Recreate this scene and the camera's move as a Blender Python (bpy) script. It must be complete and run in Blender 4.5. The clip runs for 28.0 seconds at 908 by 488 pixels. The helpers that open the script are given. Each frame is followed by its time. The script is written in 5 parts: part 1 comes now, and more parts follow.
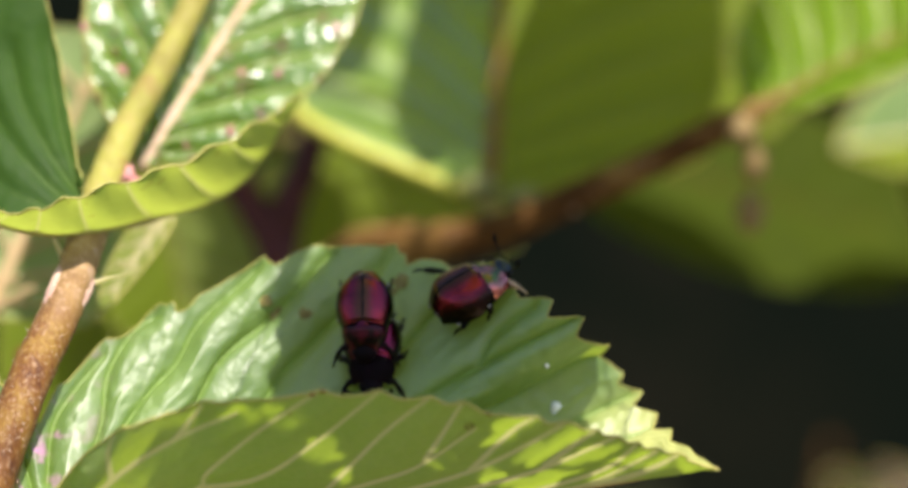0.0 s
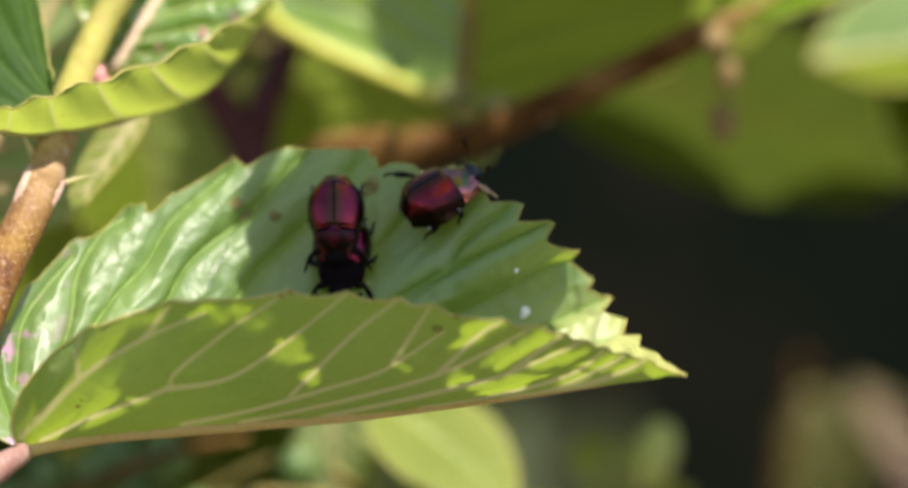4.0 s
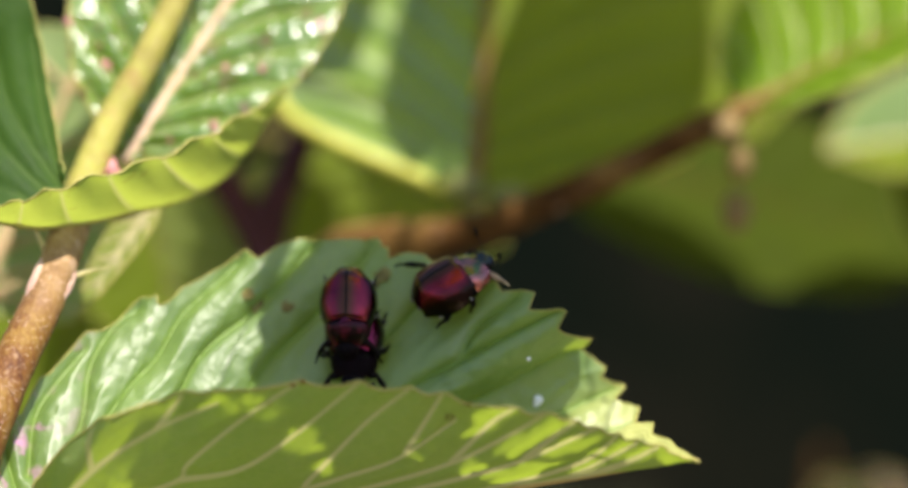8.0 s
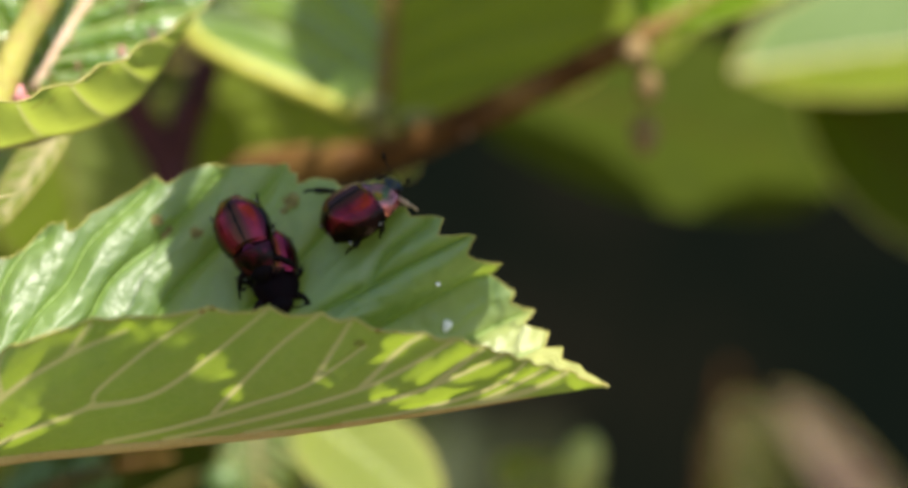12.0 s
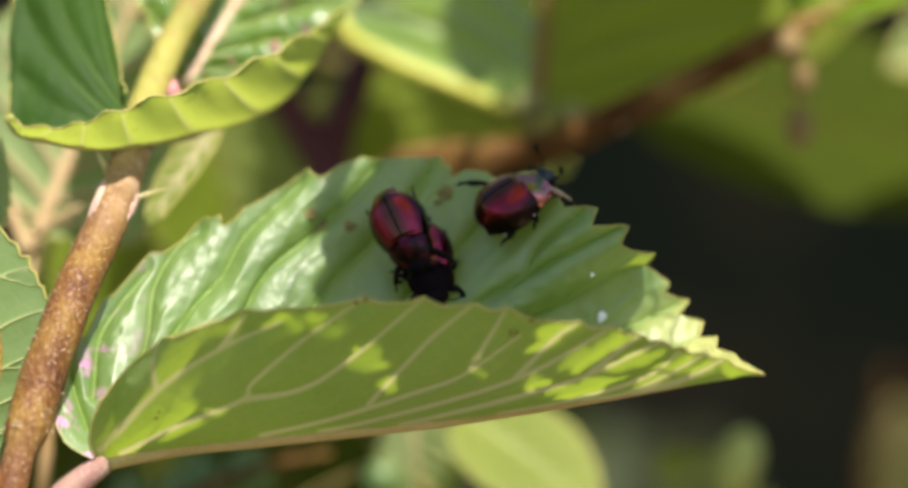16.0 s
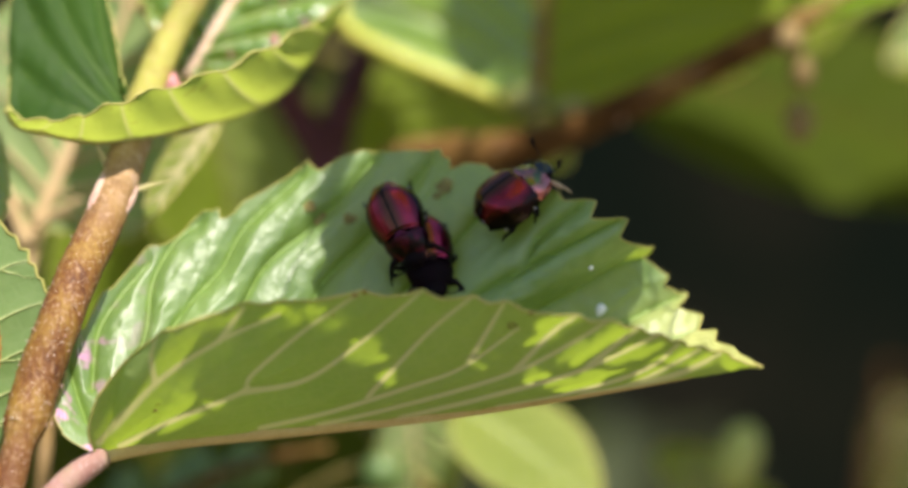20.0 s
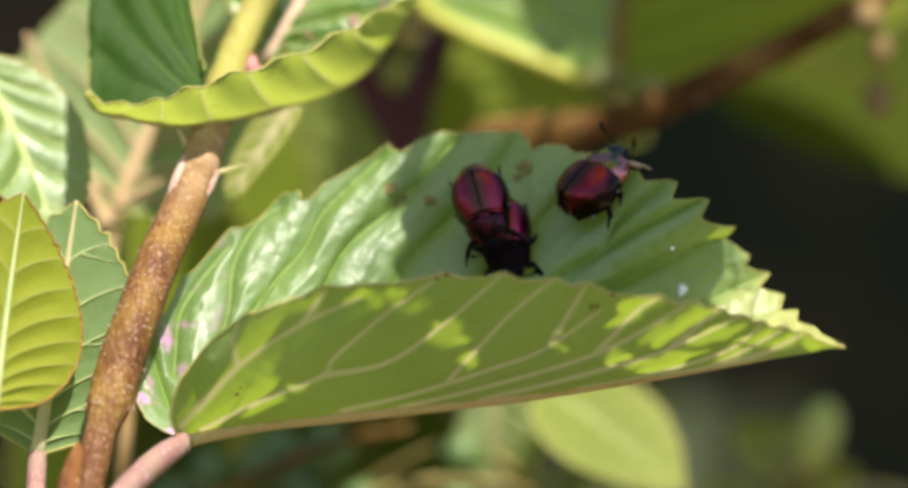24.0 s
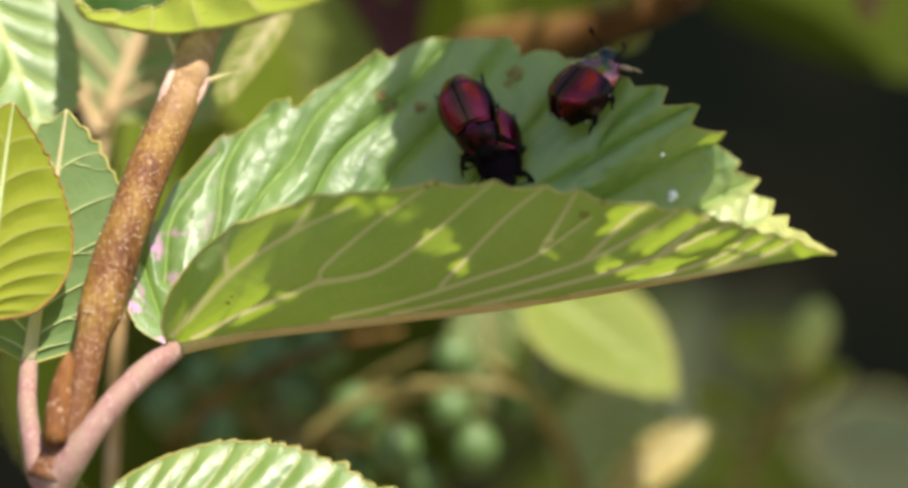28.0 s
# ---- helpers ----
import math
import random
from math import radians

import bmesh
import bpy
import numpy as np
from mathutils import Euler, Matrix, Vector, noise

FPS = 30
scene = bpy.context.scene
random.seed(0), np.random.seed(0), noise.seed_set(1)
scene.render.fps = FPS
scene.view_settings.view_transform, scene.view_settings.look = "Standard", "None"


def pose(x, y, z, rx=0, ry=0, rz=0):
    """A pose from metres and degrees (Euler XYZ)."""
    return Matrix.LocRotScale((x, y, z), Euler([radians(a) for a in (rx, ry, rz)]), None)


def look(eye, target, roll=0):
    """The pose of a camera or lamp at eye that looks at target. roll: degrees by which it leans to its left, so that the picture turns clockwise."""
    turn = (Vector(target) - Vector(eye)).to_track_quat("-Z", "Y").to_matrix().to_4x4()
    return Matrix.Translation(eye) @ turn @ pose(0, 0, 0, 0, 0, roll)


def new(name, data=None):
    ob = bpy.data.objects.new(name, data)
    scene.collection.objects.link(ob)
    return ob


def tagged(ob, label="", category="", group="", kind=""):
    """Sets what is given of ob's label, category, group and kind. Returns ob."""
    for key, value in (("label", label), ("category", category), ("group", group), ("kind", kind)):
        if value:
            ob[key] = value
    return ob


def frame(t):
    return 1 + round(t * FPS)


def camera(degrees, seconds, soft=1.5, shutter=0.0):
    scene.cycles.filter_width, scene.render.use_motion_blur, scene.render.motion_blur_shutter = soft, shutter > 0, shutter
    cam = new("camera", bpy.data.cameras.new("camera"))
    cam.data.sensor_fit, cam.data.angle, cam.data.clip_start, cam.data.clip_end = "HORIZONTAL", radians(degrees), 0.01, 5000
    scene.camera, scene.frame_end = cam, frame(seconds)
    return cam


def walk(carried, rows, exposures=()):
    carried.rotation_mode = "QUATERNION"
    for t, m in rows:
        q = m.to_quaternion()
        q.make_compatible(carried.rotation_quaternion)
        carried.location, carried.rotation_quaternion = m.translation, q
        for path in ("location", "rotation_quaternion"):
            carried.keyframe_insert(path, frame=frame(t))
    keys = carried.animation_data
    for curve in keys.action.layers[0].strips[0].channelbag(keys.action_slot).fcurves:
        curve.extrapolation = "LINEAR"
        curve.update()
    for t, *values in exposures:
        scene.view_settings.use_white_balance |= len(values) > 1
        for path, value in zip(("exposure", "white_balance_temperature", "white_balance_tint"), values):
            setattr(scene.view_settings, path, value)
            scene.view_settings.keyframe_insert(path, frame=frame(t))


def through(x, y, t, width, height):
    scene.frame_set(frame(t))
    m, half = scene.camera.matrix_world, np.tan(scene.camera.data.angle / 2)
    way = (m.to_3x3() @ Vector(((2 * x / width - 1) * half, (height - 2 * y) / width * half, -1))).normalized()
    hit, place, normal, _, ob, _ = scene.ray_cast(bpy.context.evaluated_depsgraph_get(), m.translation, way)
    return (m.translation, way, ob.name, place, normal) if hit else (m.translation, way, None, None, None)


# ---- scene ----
from mathutils.bvhtree import BVHTree

# ---- camera ----
cam = camera(7.0, 28.0, soft=3.4)
cam.data.dof.use_dof = True
cam.data.dof.focus_distance = 0.797
cam.data.dof.aperture_fstop = 10.0
STAND = 0.80

# seconds, sideways mm, height mm, pan, tilt, roll in degrees
SHOTS = [
    (0.0, -3.88, 8.54, 0.579, -0.002, 0.637),
    (0.5, 1.41, 1.04, 0.231, 0.284, 0.715),
    (1.0, -2.79, -0.27, 0.288, 0.078, 0.616),
    (1.5, 9.54, 0.77, -0.190, -0.323, 0.908),
    (2.0, -7.47, 4.33, 0.883, -0.245, 0.733),
    (2.5, 5.32, -5.32, -0.017, 0.382, 1.003),
    (4.5, -2.59, 9.11, 0.765, -0.663, 1.325),
    (5.0, -1.00, 11.86, 0.320, -0.700, 1.475),
    (5.5, -3.85, 4.99, 0.535, 0.031, 1.037),
    (6.0, -1.43, 5.27, 0.285, -0.044, 0.993),
    (6.5, -8.40, 5.02, 0.641, 0.137, 0.786),
    (7.0, -4.04, 3.78, 0.292, 0.197, 0.827),
    (7.5, -4.67, 5.22, 0.365, 0.313, 0.714),
    (8.0, 1.57, 0.82, 0.331, 0.494, 0.721),
    (8.5, -1.29, 1.67, 0.759, 0.332, 0.822),
    (9.0, 1.14, 2.14, 0.964, 0.014, 0.835),
    (9.5, -3.34, 4.86, 1.544, -0.344, 0.666),
    (10.0, -5.16, 4.38, 1.739, -0.352, 0.532),
    (10.5, -7.79, 5.74, 1.704, -0.451, 0.612),
    (11.0, -9.93, 5.89, 1.734, -0.400, 0.497),
    (11.5, -7.81, 4.72, 1.540, -0.244, 0.426),
    (12.0, 0.55, 2.96, 1.113, -0.226, 0.541),
    (12.5, -7.92, 4.32, 1.664, -0.336, 0.524),
    (14.5, -9.67, 0.09, 1.895, 0.243, 0.162),
    (15.0, -5.55, -1.44, 0.439, 0.152, -0.171),
    (15.5, 6.92, -1.77, -0.454, 0.054, 0.044),
    (16.0, 3.10, -2.99, -0.256, 0.122, 0.036),
    (16.5, 4.21, 2.18, -0.056, -0.223, 0.033),
    (17.0, 0.00, 0.00, 0.000, 0.000, -0.000),
    (17.5, 1.06, 1.04, -0.100, -0.168, -0.169),
    (18.0, 5.48, -1.75, -0.407, 0.269, -0.210),
    (18.5, 3.78, -0.75, -0.207, 0.071, -0.060),
    (19.0, 3.37, -1.50, -0.234, 0.178, 0.019),
    (19.5, 4.93, -3.79, -0.314, 0.221, 0.001),
    (20.0, 4.04, -4.15, -0.316, 0.150, 0.078),
    (20.5, 4.72, -1.70, -0.278, -0.207, 0.014),
    (21.0, 3.24, -1.94, -0.294, -0.131, -0.156),
    (21.5, 0.66, -2.56, -0.175, -0.152, -0.213),
    (22.0, -0.10, 0.81, -0.378, -0.421, -0.199),
    (22.5, -0.53, -0.71, -0.531, -0.249, -0.233),
    (24.5, 4.70, -1.62, -0.918, -0.198, -0.288),
    (25.0, 8.27, -3.07, -1.055, -0.173, -0.364),
    (25.5, 4.27, -5.03, -0.618, -0.024, -0.523),
    (26.0, 4.19, -6.55, -0.449, -0.133, -0.492),
    (26.5, 2.87, -2.60, -0.313, -0.429, -0.434),
    (27.0, 2.54, -4.77, -0.302, -0.511, -0.212),
    (27.5, 1.52, 1.24, -0.612, -1.129, -0.211),
    (28.0, 3.16, 3.26, -0.809, -1.237, -0.463),
]


def shot(row):
    t, x, z, pan, tilt, roll = row
    return t, pose(x / 1000, -STAND, z / 1000, 90 + tilt, 0, -pan) @ pose(0, 0, 0, 0, 0, roll)


walk(cam, [shot(r) for r in SHOTS], [(0.0, 0.92, 6600, 18), (28.0, 0.92, 6600, 18)])

# ---- light ----
SUN_FROM = Vector((0.22, -0.42, 0.88)).normalized()
world = bpy.data.worlds.new("sky")
scene.world = world
world.use_nodes = True
wn = world.node_tree.nodes
sky = wn.new("ShaderNodeTexSky")
sky.sky_type = "NISHITA"
sky.sun_disc = False
sky.sun_elevation = math.asin(SUN_FROM.z)
sky.sun_rotation = math.atan2(SUN_FROM.x, SUN_FROM.y)
world.node_tree.links.new(sky.outputs[0], wn["Background"].inputs[0])
wn["Background"].inputs[1].default_value = 0.115
sun = new("sun", bpy.data.lights.new("sun", "SUN"))
sun.data.energy = 5.0
sun.data.angle = radians(0.53)
sun.data.color = (1.0, 0.95, 0.86)
sun.matrix_world = look(SUN_FROM * 2, (0, 0, 0))


# ---- materials ----
def V(x, y, z):
    return Vector((x / 1000, y / 1000, z / 1000))


def base_mat(name):
    m = bpy.data.materials.new(name)
    m.use_nodes = True
    nt = m.node_tree
    return m, nt, nt.nodes["Principled BSDF"], nt.nodes["Material Output"]


def ramp(nt, src, stops):
    r = nt.nodes.new("ShaderNodeValToRGB")
    while len(r.color_ramp.elements) < len(stops):
        r.color_ramp.elements.new(0.5)
    for e, (p, c) in zip(r.color_ramp.elements, stops):
        e.position, e.color = p, (*c, 1)
    nt.links.new(src, r.inputs[0])
    return r.outputs[0]


def noise_tex(nt, vec, scale, detail=3.0, rough=0.55):
    n = nt.nodes.new("ShaderNodeTexNoise")
    n.inputs["Scale"].default_value = scale
    n.inputs["Detail"].default_value = detail
    n.inputs["Roughness"].default_value = rough
    nt.links.new(vec, n.inputs["Vector"])
    return n.outputs["Fac"]


def mixc(nt, fac, a, b, mode="MIX"):
    n = nt.nodes.new("ShaderNodeMix")
    n.data_type, n.blend_type = "RGBA", mode
    for sock, v in ((n.inputs[0], fac), (n.inputs[6], a), (n.inputs[7], b)):
        if isinstance(v, (int, float)):
            sock.default_value = v
        elif isinstance(v, tuple):
            sock.default_value = (*v, 1)
        else:
            nt.links.new(v, sock)
    return n.outputs[2]


def mathn(nt, op, a, b=0.0, c=None):
    n = nt.nodes.new("ShaderNodeMath")
    n.operation = op
    for i, v in enumerate((a, b) if c is None else (a, b, c)):
        if isinstance(v, (int, float)):
            n.inputs[i].default_value = v
        else:
            nt.links.new(v, n.inputs[i])
    return n.outputs[0]


def attr(nt, name):
    n = nt.nodes.new("ShaderNodeAttribute")
    n.attribute_name = name
    return n


def leaf_mat(name, col, dark, vein, through, share, rough, spec=0.5, bump=0.4, blush=None, mottled=0.0, grain=1.0, blister=0.0, ior=1.5, coat=0.0, coat_rough=0.4, tip=None):
    """A leaf's skin: net of fine veins, blotches, a waxy gloss and light let through."""
    m, nt, bsdf, out = base_mat(name)
    tc = nt.nodes.new("ShaderNodeTexCoord").outputs["Object"]
    v = attr(nt, "vein").outputs["Fac"]
    fine = nt.nodes.new("ShaderNodeTexVoronoi")
    fine.feature = "DISTANCE_TO_EDGE"
    fine.inputs["Scale"].default_value = 620.0 * grain
    nt.links.new(tc, fine.inputs["Vector"])
    net = ramp(nt, fine.outputs["Distance"], [(0.0, (1, 1, 1)), (0.16, (0, 0, 0))])
    blot = noise_tex(nt, tc, 95.0, 4.0)
    small = noise_tex(nt, tc, 900.0, 3.0)
    c = mixc(nt, ramp(nt, blot, [(0.32, (0, 0, 0)), (0.68, (1, 1, 1))]), dark, col)
    c = mixc(nt, mathn(nt, "MULTIPLY", small, 0.35), c, dark)
    c = mixc(nt, mathn(nt, "MULTIPLY", net, 0.12), c, vein)
    if blush:
        spots = noise_tex(nt, tc, 330.0, 2.0)
        near_base = ramp(nt, attr(nt, "along").outputs["Fac"], [(blush[1] * 0.65, (1, 1, 1)), (blush[1], (0, 0, 0))])
        pink = ramp(nt, spots, [(0.50, (0, 0, 0)), (0.60, (1, 1, 1))])
        c = mixc(nt, mathn(nt, "MULTIPLY", mathn(nt, "MULTIPLY", near_base, pink), 0.75), c, blush[0])
    # yellows the tip: sun on the leaf's end is put into the colour
    if tip:
        ends = mathn(nt, "ADD", attr(nt, "along").outputs["Fac"], mathn(nt, "MULTIPLY_ADD", blot, 0.10, -0.05))
        c = mixc(nt, mathn(nt, "MULTIPLY", ramp(nt, ends, [(tip[1] - 0.06, (0, 0, 0)), (tip[1] + 0.06, (1, 1, 1))]), 0.8), c, tip[0])
    line = ramp(nt, v, [(0.0, (1, 1, 1)), (0.05, (0.8, 0.8, 0.8)), (0.10, (0, 0, 0))])
    c = mixc(nt, mathn(nt, "MULTIPLY", line, 0.75), c, vein)
    if mottled:
        holes = noise_tex(nt, tc, 430.0, 1.0)
        c = mixc(nt, mathn(nt, "MULTIPLY", ramp(nt, holes, [(0.65, (0, 0, 0)), (0.70, (1, 1, 1))]), mottled), c, (0.16, 0.05, 0.03))
    nt.links.new(c, bsdf.inputs["Base Color"])
    bsdf.inputs["Roughness"].default_value = rough
    rr = mathn(nt, "MULTIPLY_ADD", blot, 0.25, rough - 0.12)
    nt.links.new(rr, bsdf.inputs["Roughness"])
    bsdf.inputs["Specular IOR Level"].default_value = spec
    bsdf.inputs["IOR"].default_value = ior
    dull = ramp(nt, v, [(0.0, (0.2, 0.2, 0.2)), (0.06, (0.3, 0.3, 0.3)), (0.16, (1, 1, 1))])
    nt.links.new(mathn(nt, "MULTIPLY", dull, coat), bsdf.inputs["Coat Weight"])
    bsdf.inputs["Coat IOR"].default_value = 1.72
    wax = mathn(nt, "MULTIPLY_ADD", noise_tex(nt, tc, 170.0, 3.0), 0.22, coat_rough - 0.11)
    nt.links.new(wax, bsdf.inputs["Coat Roughness"])
    h = mathn(nt, "ADD", mathn(nt, "MULTIPLY", net, -0.12), mathn(nt, "MULTIPLY", noise_tex(nt, tc, 260.0, 4.0), 1.3))
    if blister:
        warp = nt.nodes.new("ShaderNodeTexNoise")
        warp.inputs["Scale"].default_value = 380.0
        nt.links.new(tc, warp.inputs["Vector"])
        bent = nt.nodes.new("ShaderNodeVectorMath")
        bent.operation = "MULTIPLY_ADD"
        bent.inputs[1].default_value = (0.0022, 0.0022, 0.0022)
        nt.links.new(warp.outputs["Color"], bent.inputs[0])
        nt.links.new(tc, bent.inputs[2])
        cell = nt.nodes.new("ShaderNodeTexVoronoi")
        cell.feature = "SMOOTH_F1"
        cell.inputs["Scale"].default_value = 500.0
        nt.links.new(bent.outputs[0], cell.inputs["Vector"])
        h = mathn(nt, "ADD", h, mathn(nt, "MULTIPLY", cell.outputs["Distance"], -blister))
    b = nt.nodes.new("ShaderNodeBump")
    b.inputs["Strength"].default_value = bump
    b.inputs["Distance"].default_value = 0.0004
    nt.links.new(h, b.inputs["Height"])
    nt.links.new(b.outputs[0], bsdf.inputs["Normal"])
    nt.links.new(b.outputs[0], bsdf.inputs["Coat Normal"])
    tr = nt.nodes.new("ShaderNodeBsdfTranslucent")
    tcol = mixc(nt, mathn(nt, "MULTIPLY", line, 0.8), mixc(nt, mathn(nt, "MULTIPLY", blot, 0.5), through, tuple(x * 0.7 for x in through)), tuple(min(0.9, x * 1.4) for x in vein))
    nt.links.new(tcol, tr.inputs[0])
    mx = nt.nodes.new("ShaderNodeMixShader")
    mx.inputs[0].default_value = share
    nt.links.new(bsdf.outputs[0], mx.inputs[1])
    nt.links.new(tr.outputs[0], mx.inputs[2])
    nt.links.new(mx.outputs[0], out.inputs[0])
    return m


def rough_mat(name, stops, scale, rough=0.7, spec=0.3, bump=0.6, dist=0.0003, streak=(1, 1, 1), metal=0.0, fleck=None):
    """A mottled opaque surface; streak stretches its grain along an axis; fleck adds pale specks."""
    m, nt, bsdf, out = base_mat(name)
    mp = nt.nodes.new("ShaderNodeMapping")
    mp.inputs["Scale"].default_value = streak
    nt.links.new(nt.nodes.new("ShaderNodeTexCoord").outputs["Object"], mp.inputs[0])
    tc = mp.outputs[0]
    n1 = noise_tex(nt, tc, scale, 4.0)
    n2 = noise_tex(nt, tc, scale * 7, 3.0)
    c = ramp(nt, mathn(nt, "MULTIPLY_ADD", n2, 0.35, mathn(nt, "MULTIPLY", n1, 0.65)), stops)
    if fleck:
        f = ramp(nt, noise_tex(nt, tc, fleck[1], 2.0), [(fleck[2], (0, 0, 0)), (fleck[2] + 0.06, (1, 1, 1))])
        c = mixc(nt, f, c, fleck[0])
    nt.links.new(c, bsdf.inputs["Base Color"])
    bsdf.inputs["Roughness"].default_value = rough
    bsdf.inputs["Specular IOR Level"].default_value = spec
    bsdf.inputs["Metallic"].default_value = metal
    b = nt.nodes.new("ShaderNodeBump")
    b.inputs["Strength"].default_value = bump
    b.inputs["Distance"].default_value = dist
    nt.links.new(n2, b.inputs["Height"])
    nt.links.new(b.outputs[0], bsdf.inputs["Normal"])
    return m


def shell_mat(name, col, tint, rough, metal=0.75, grooves=0.0, coat=0.5, spec=0.5):
    """A beetle's shell: metallic, finely pitted, with long grooves where asked."""
    m, nt, bsdf, out = base_mat(name)
    tc = nt.nodes.new("ShaderNodeTexCoord").outputs["Object"]
    c = mixc(nt, ramp(nt, noise_tex(nt, tc, 420.0, 2.0), [(0.35, (0, 0, 0)), (0.65, (1, 1, 1))]), col, tint)
    nt.links.new(c, bsdf.inputs["Base Color"])
    bsdf.inputs["Metallic"].default_value = metal
    bsdf.inputs["Roughness"].default_value = rough
    bsdf.inputs["Specular IOR Level"].default_value = spec
    bsdf.inputs["Coat Weight"].default_value = coat
    bsdf.inputs["Coat Roughness"].default_value = 0.12
    h = noise_tex(nt, tc, 3200.0, 2.0)
    if grooves:
        w = mathn(nt, "SINE", mathn(nt, "MULTIPLY", attr(nt, "across").outputs["Fac"], 6.283 * grooves))
        h = mathn(nt, "ADD", h, mathn(nt, "MULTIPLY", w, 0.22))
        acr = mathn(nt, "ADD", attr(nt, "across").outputs["Fac"], mathn(nt, "MULTIPLY_ADD", noise_tex(nt, tc, 700.0, 2.0), 0.16, -0.08))
        green = ramp(nt, acr, [(0.02, (1, 1, 1)), (0.10, (0.8, 0.8, 0.8)), (0.26, (0, 0, 0))])
        c = mixc(nt, mathn(nt, "MULTIPLY", green, 0.8), c, (0.040, 0.030, 0.008))
        # black suture and margin; the margin is widened to paint in side shade
        rim = ramp(nt, acr, [(0.0, (1, 1, 1)), (0.03, (0, 0, 0)), (0.40, (0, 0, 0)), (0.66, (1, 1, 1))])
        c = mixc(nt, mathn(nt, "MULTIPLY", rim, 0.95), c, (0.006, 0.004, 0.004))
        nt.links.new(c, bsdf.inputs["Base Color"])
    b = nt.nodes.new("ShaderNodeBump")
    b.inputs["Strength"].default_value = 0.35
    b.inputs["Distance"].default_value = 0.0001
    nt.links.new(h, b.inputs["Height"])
    nt.links.new(b.outputs[0], bsdf.inputs["Normal"])
    return m


UPPER = leaf_mat("leaf_upper", (0.135, 0.240, 0.040), (0.080, 0.165, 0.024), (0.16, 0.27, 0.034), (0.50, 0.66, 0.05), 0.26, 0.60, 0.45, 0.40, blush=((0.62, 0.22, 0.50), 0.31), blister=0.9, ior=1.5, coat=1.0, coat_rough=0.50, tip=((0.50, 0.51, 0.16), 0.85))
GLOSSY = leaf_mat("leaf_glossy", (0.165, 0.270, 0.032), (0.100, 0.195, 0.020), (0.26, 0.38, 0.070), (0.50, 0.66, 0.05), 0.28, 0.5, 0.9, 0.40, blister=0.8, ior=1.5, coat=1.0, coat_rough=0.50)
UNDER = leaf_mat("leaf_underside", (0.315, 0.405, 0.145), (0.205, 0.30, 0.085), (0.53, 0.48, 0.23), (0.38, 0.53, 0.03), 0.44, 0.58, 0.35, 0.5, blister=0.7)
CHEWED = leaf_mat("leaf_chewed", (0.13, 0.25, 0.018), (0.06, 0.16, 0.010), (0.36, 0.40, 0.12), (0.46, 0.66, 0.04), 0.32, 0.34, 0.6, 0.9, mottled=0.8, blister=1.6, coat=1.0, coat_rough=0.24)
# very dark green: shade inside the cupped leaf is put into the colour
SHADED = leaf_mat("leaf_shade_green", (0.026, 0.074, 0.008), (0.013, 0.045, 0.006), (0.050, 0.10, 0.012), (0.34, 0.50, 0.03), 0.22, 0.6, 0.12, 0.4, blister=0.5)
# lighter yellow-green for sunlit leaves: bright sun is put into the colour
LIT = leaf_mat("leaf_lit_yellow_green", (0.25, 0.31, 0.07), (0.18, 0.25, 0.05), (0.40, 0.43, 0.16), (0.56, 0.62, 0.08), 0.52, 0.55, 0.2, 0.4)
STRIP = leaf_mat("leaf_sunlit_rim", (0.36, 0.42, 0.09), (0.26, 0.34, 0.06), (0.42, 0.42, 0.14), (0.52, 0.63, 0.08), 0.50, 0.55, 0.25, 0.8, mottled=0.6, blister=0.6)
PALE = leaf_mat("leaf_pale_underside", (0.24, 0.32, 0.13), (0.17, 0.26, 0.09), (0.50, 0.46, 0.27), (0.40, 0.55, 0.08), 0.35, 0.65, 0.15, 0.4)
# PALE toned down: shade on the torn leaf is put into this green
TORN = leaf_mat("leaf_soft_green", (0.14, 0.22, 0.075), (0.10, 0.17, 0.05), (0.24, 0.29, 0.13), (0.34, 0.50, 0.07), 0.30, 0.65, 0.15, 0.4)
OLIVE = leaf_mat("leaf_olive", (0.19, 0.265, 0.018), (0.135, 0.20, 0.012), (0.22, 0.25, 0.06), (0.40, 0.48, 0.03), 0.50, 0.6, 0.15, 0.3)
RIB = leaf_mat("leaf_rib", (0.60, 0.57, 0.32), (0.52, 0.49, 0.25), (0.64, 0.60, 0.36), (0.72, 0.68, 0.28), 0.6, 0.6, 0.3, 0.2)
# OLIVE darkened: shade on the leaves behind is put into the colour
SHADE_OLIVE = leaf_mat("leaf_shade_olive", (0.042, 0.064, 0.005), (0.03, 0.047, 0.003), (0.07, 0.095, 0.012), (0.14, 0.19, 0.008), 0.40, 0.7, 0.08, 0.3)
TAN_STEM = rough_mat("stem_tan", [(0.3, (0.28, 0.15, 0.07)), (0.5, (0.38, 0.25, 0.10)), (0.75, (0.46, 0.31, 0.19))], 230, 0.7, streak=(1, 1, 0.35), fleck=((0.55, 0.42, 0.36), 1100, 0.62))
BACKLIT = leaf_mat("leaf_fresh_green", (0.16, 0.27, 0.02), (0.10, 0.19, 0.012), (0.26, 0.34, 0.05), (0.42, 0.62, 0.02), 0.55, 0.6, 0.15, 0.4)
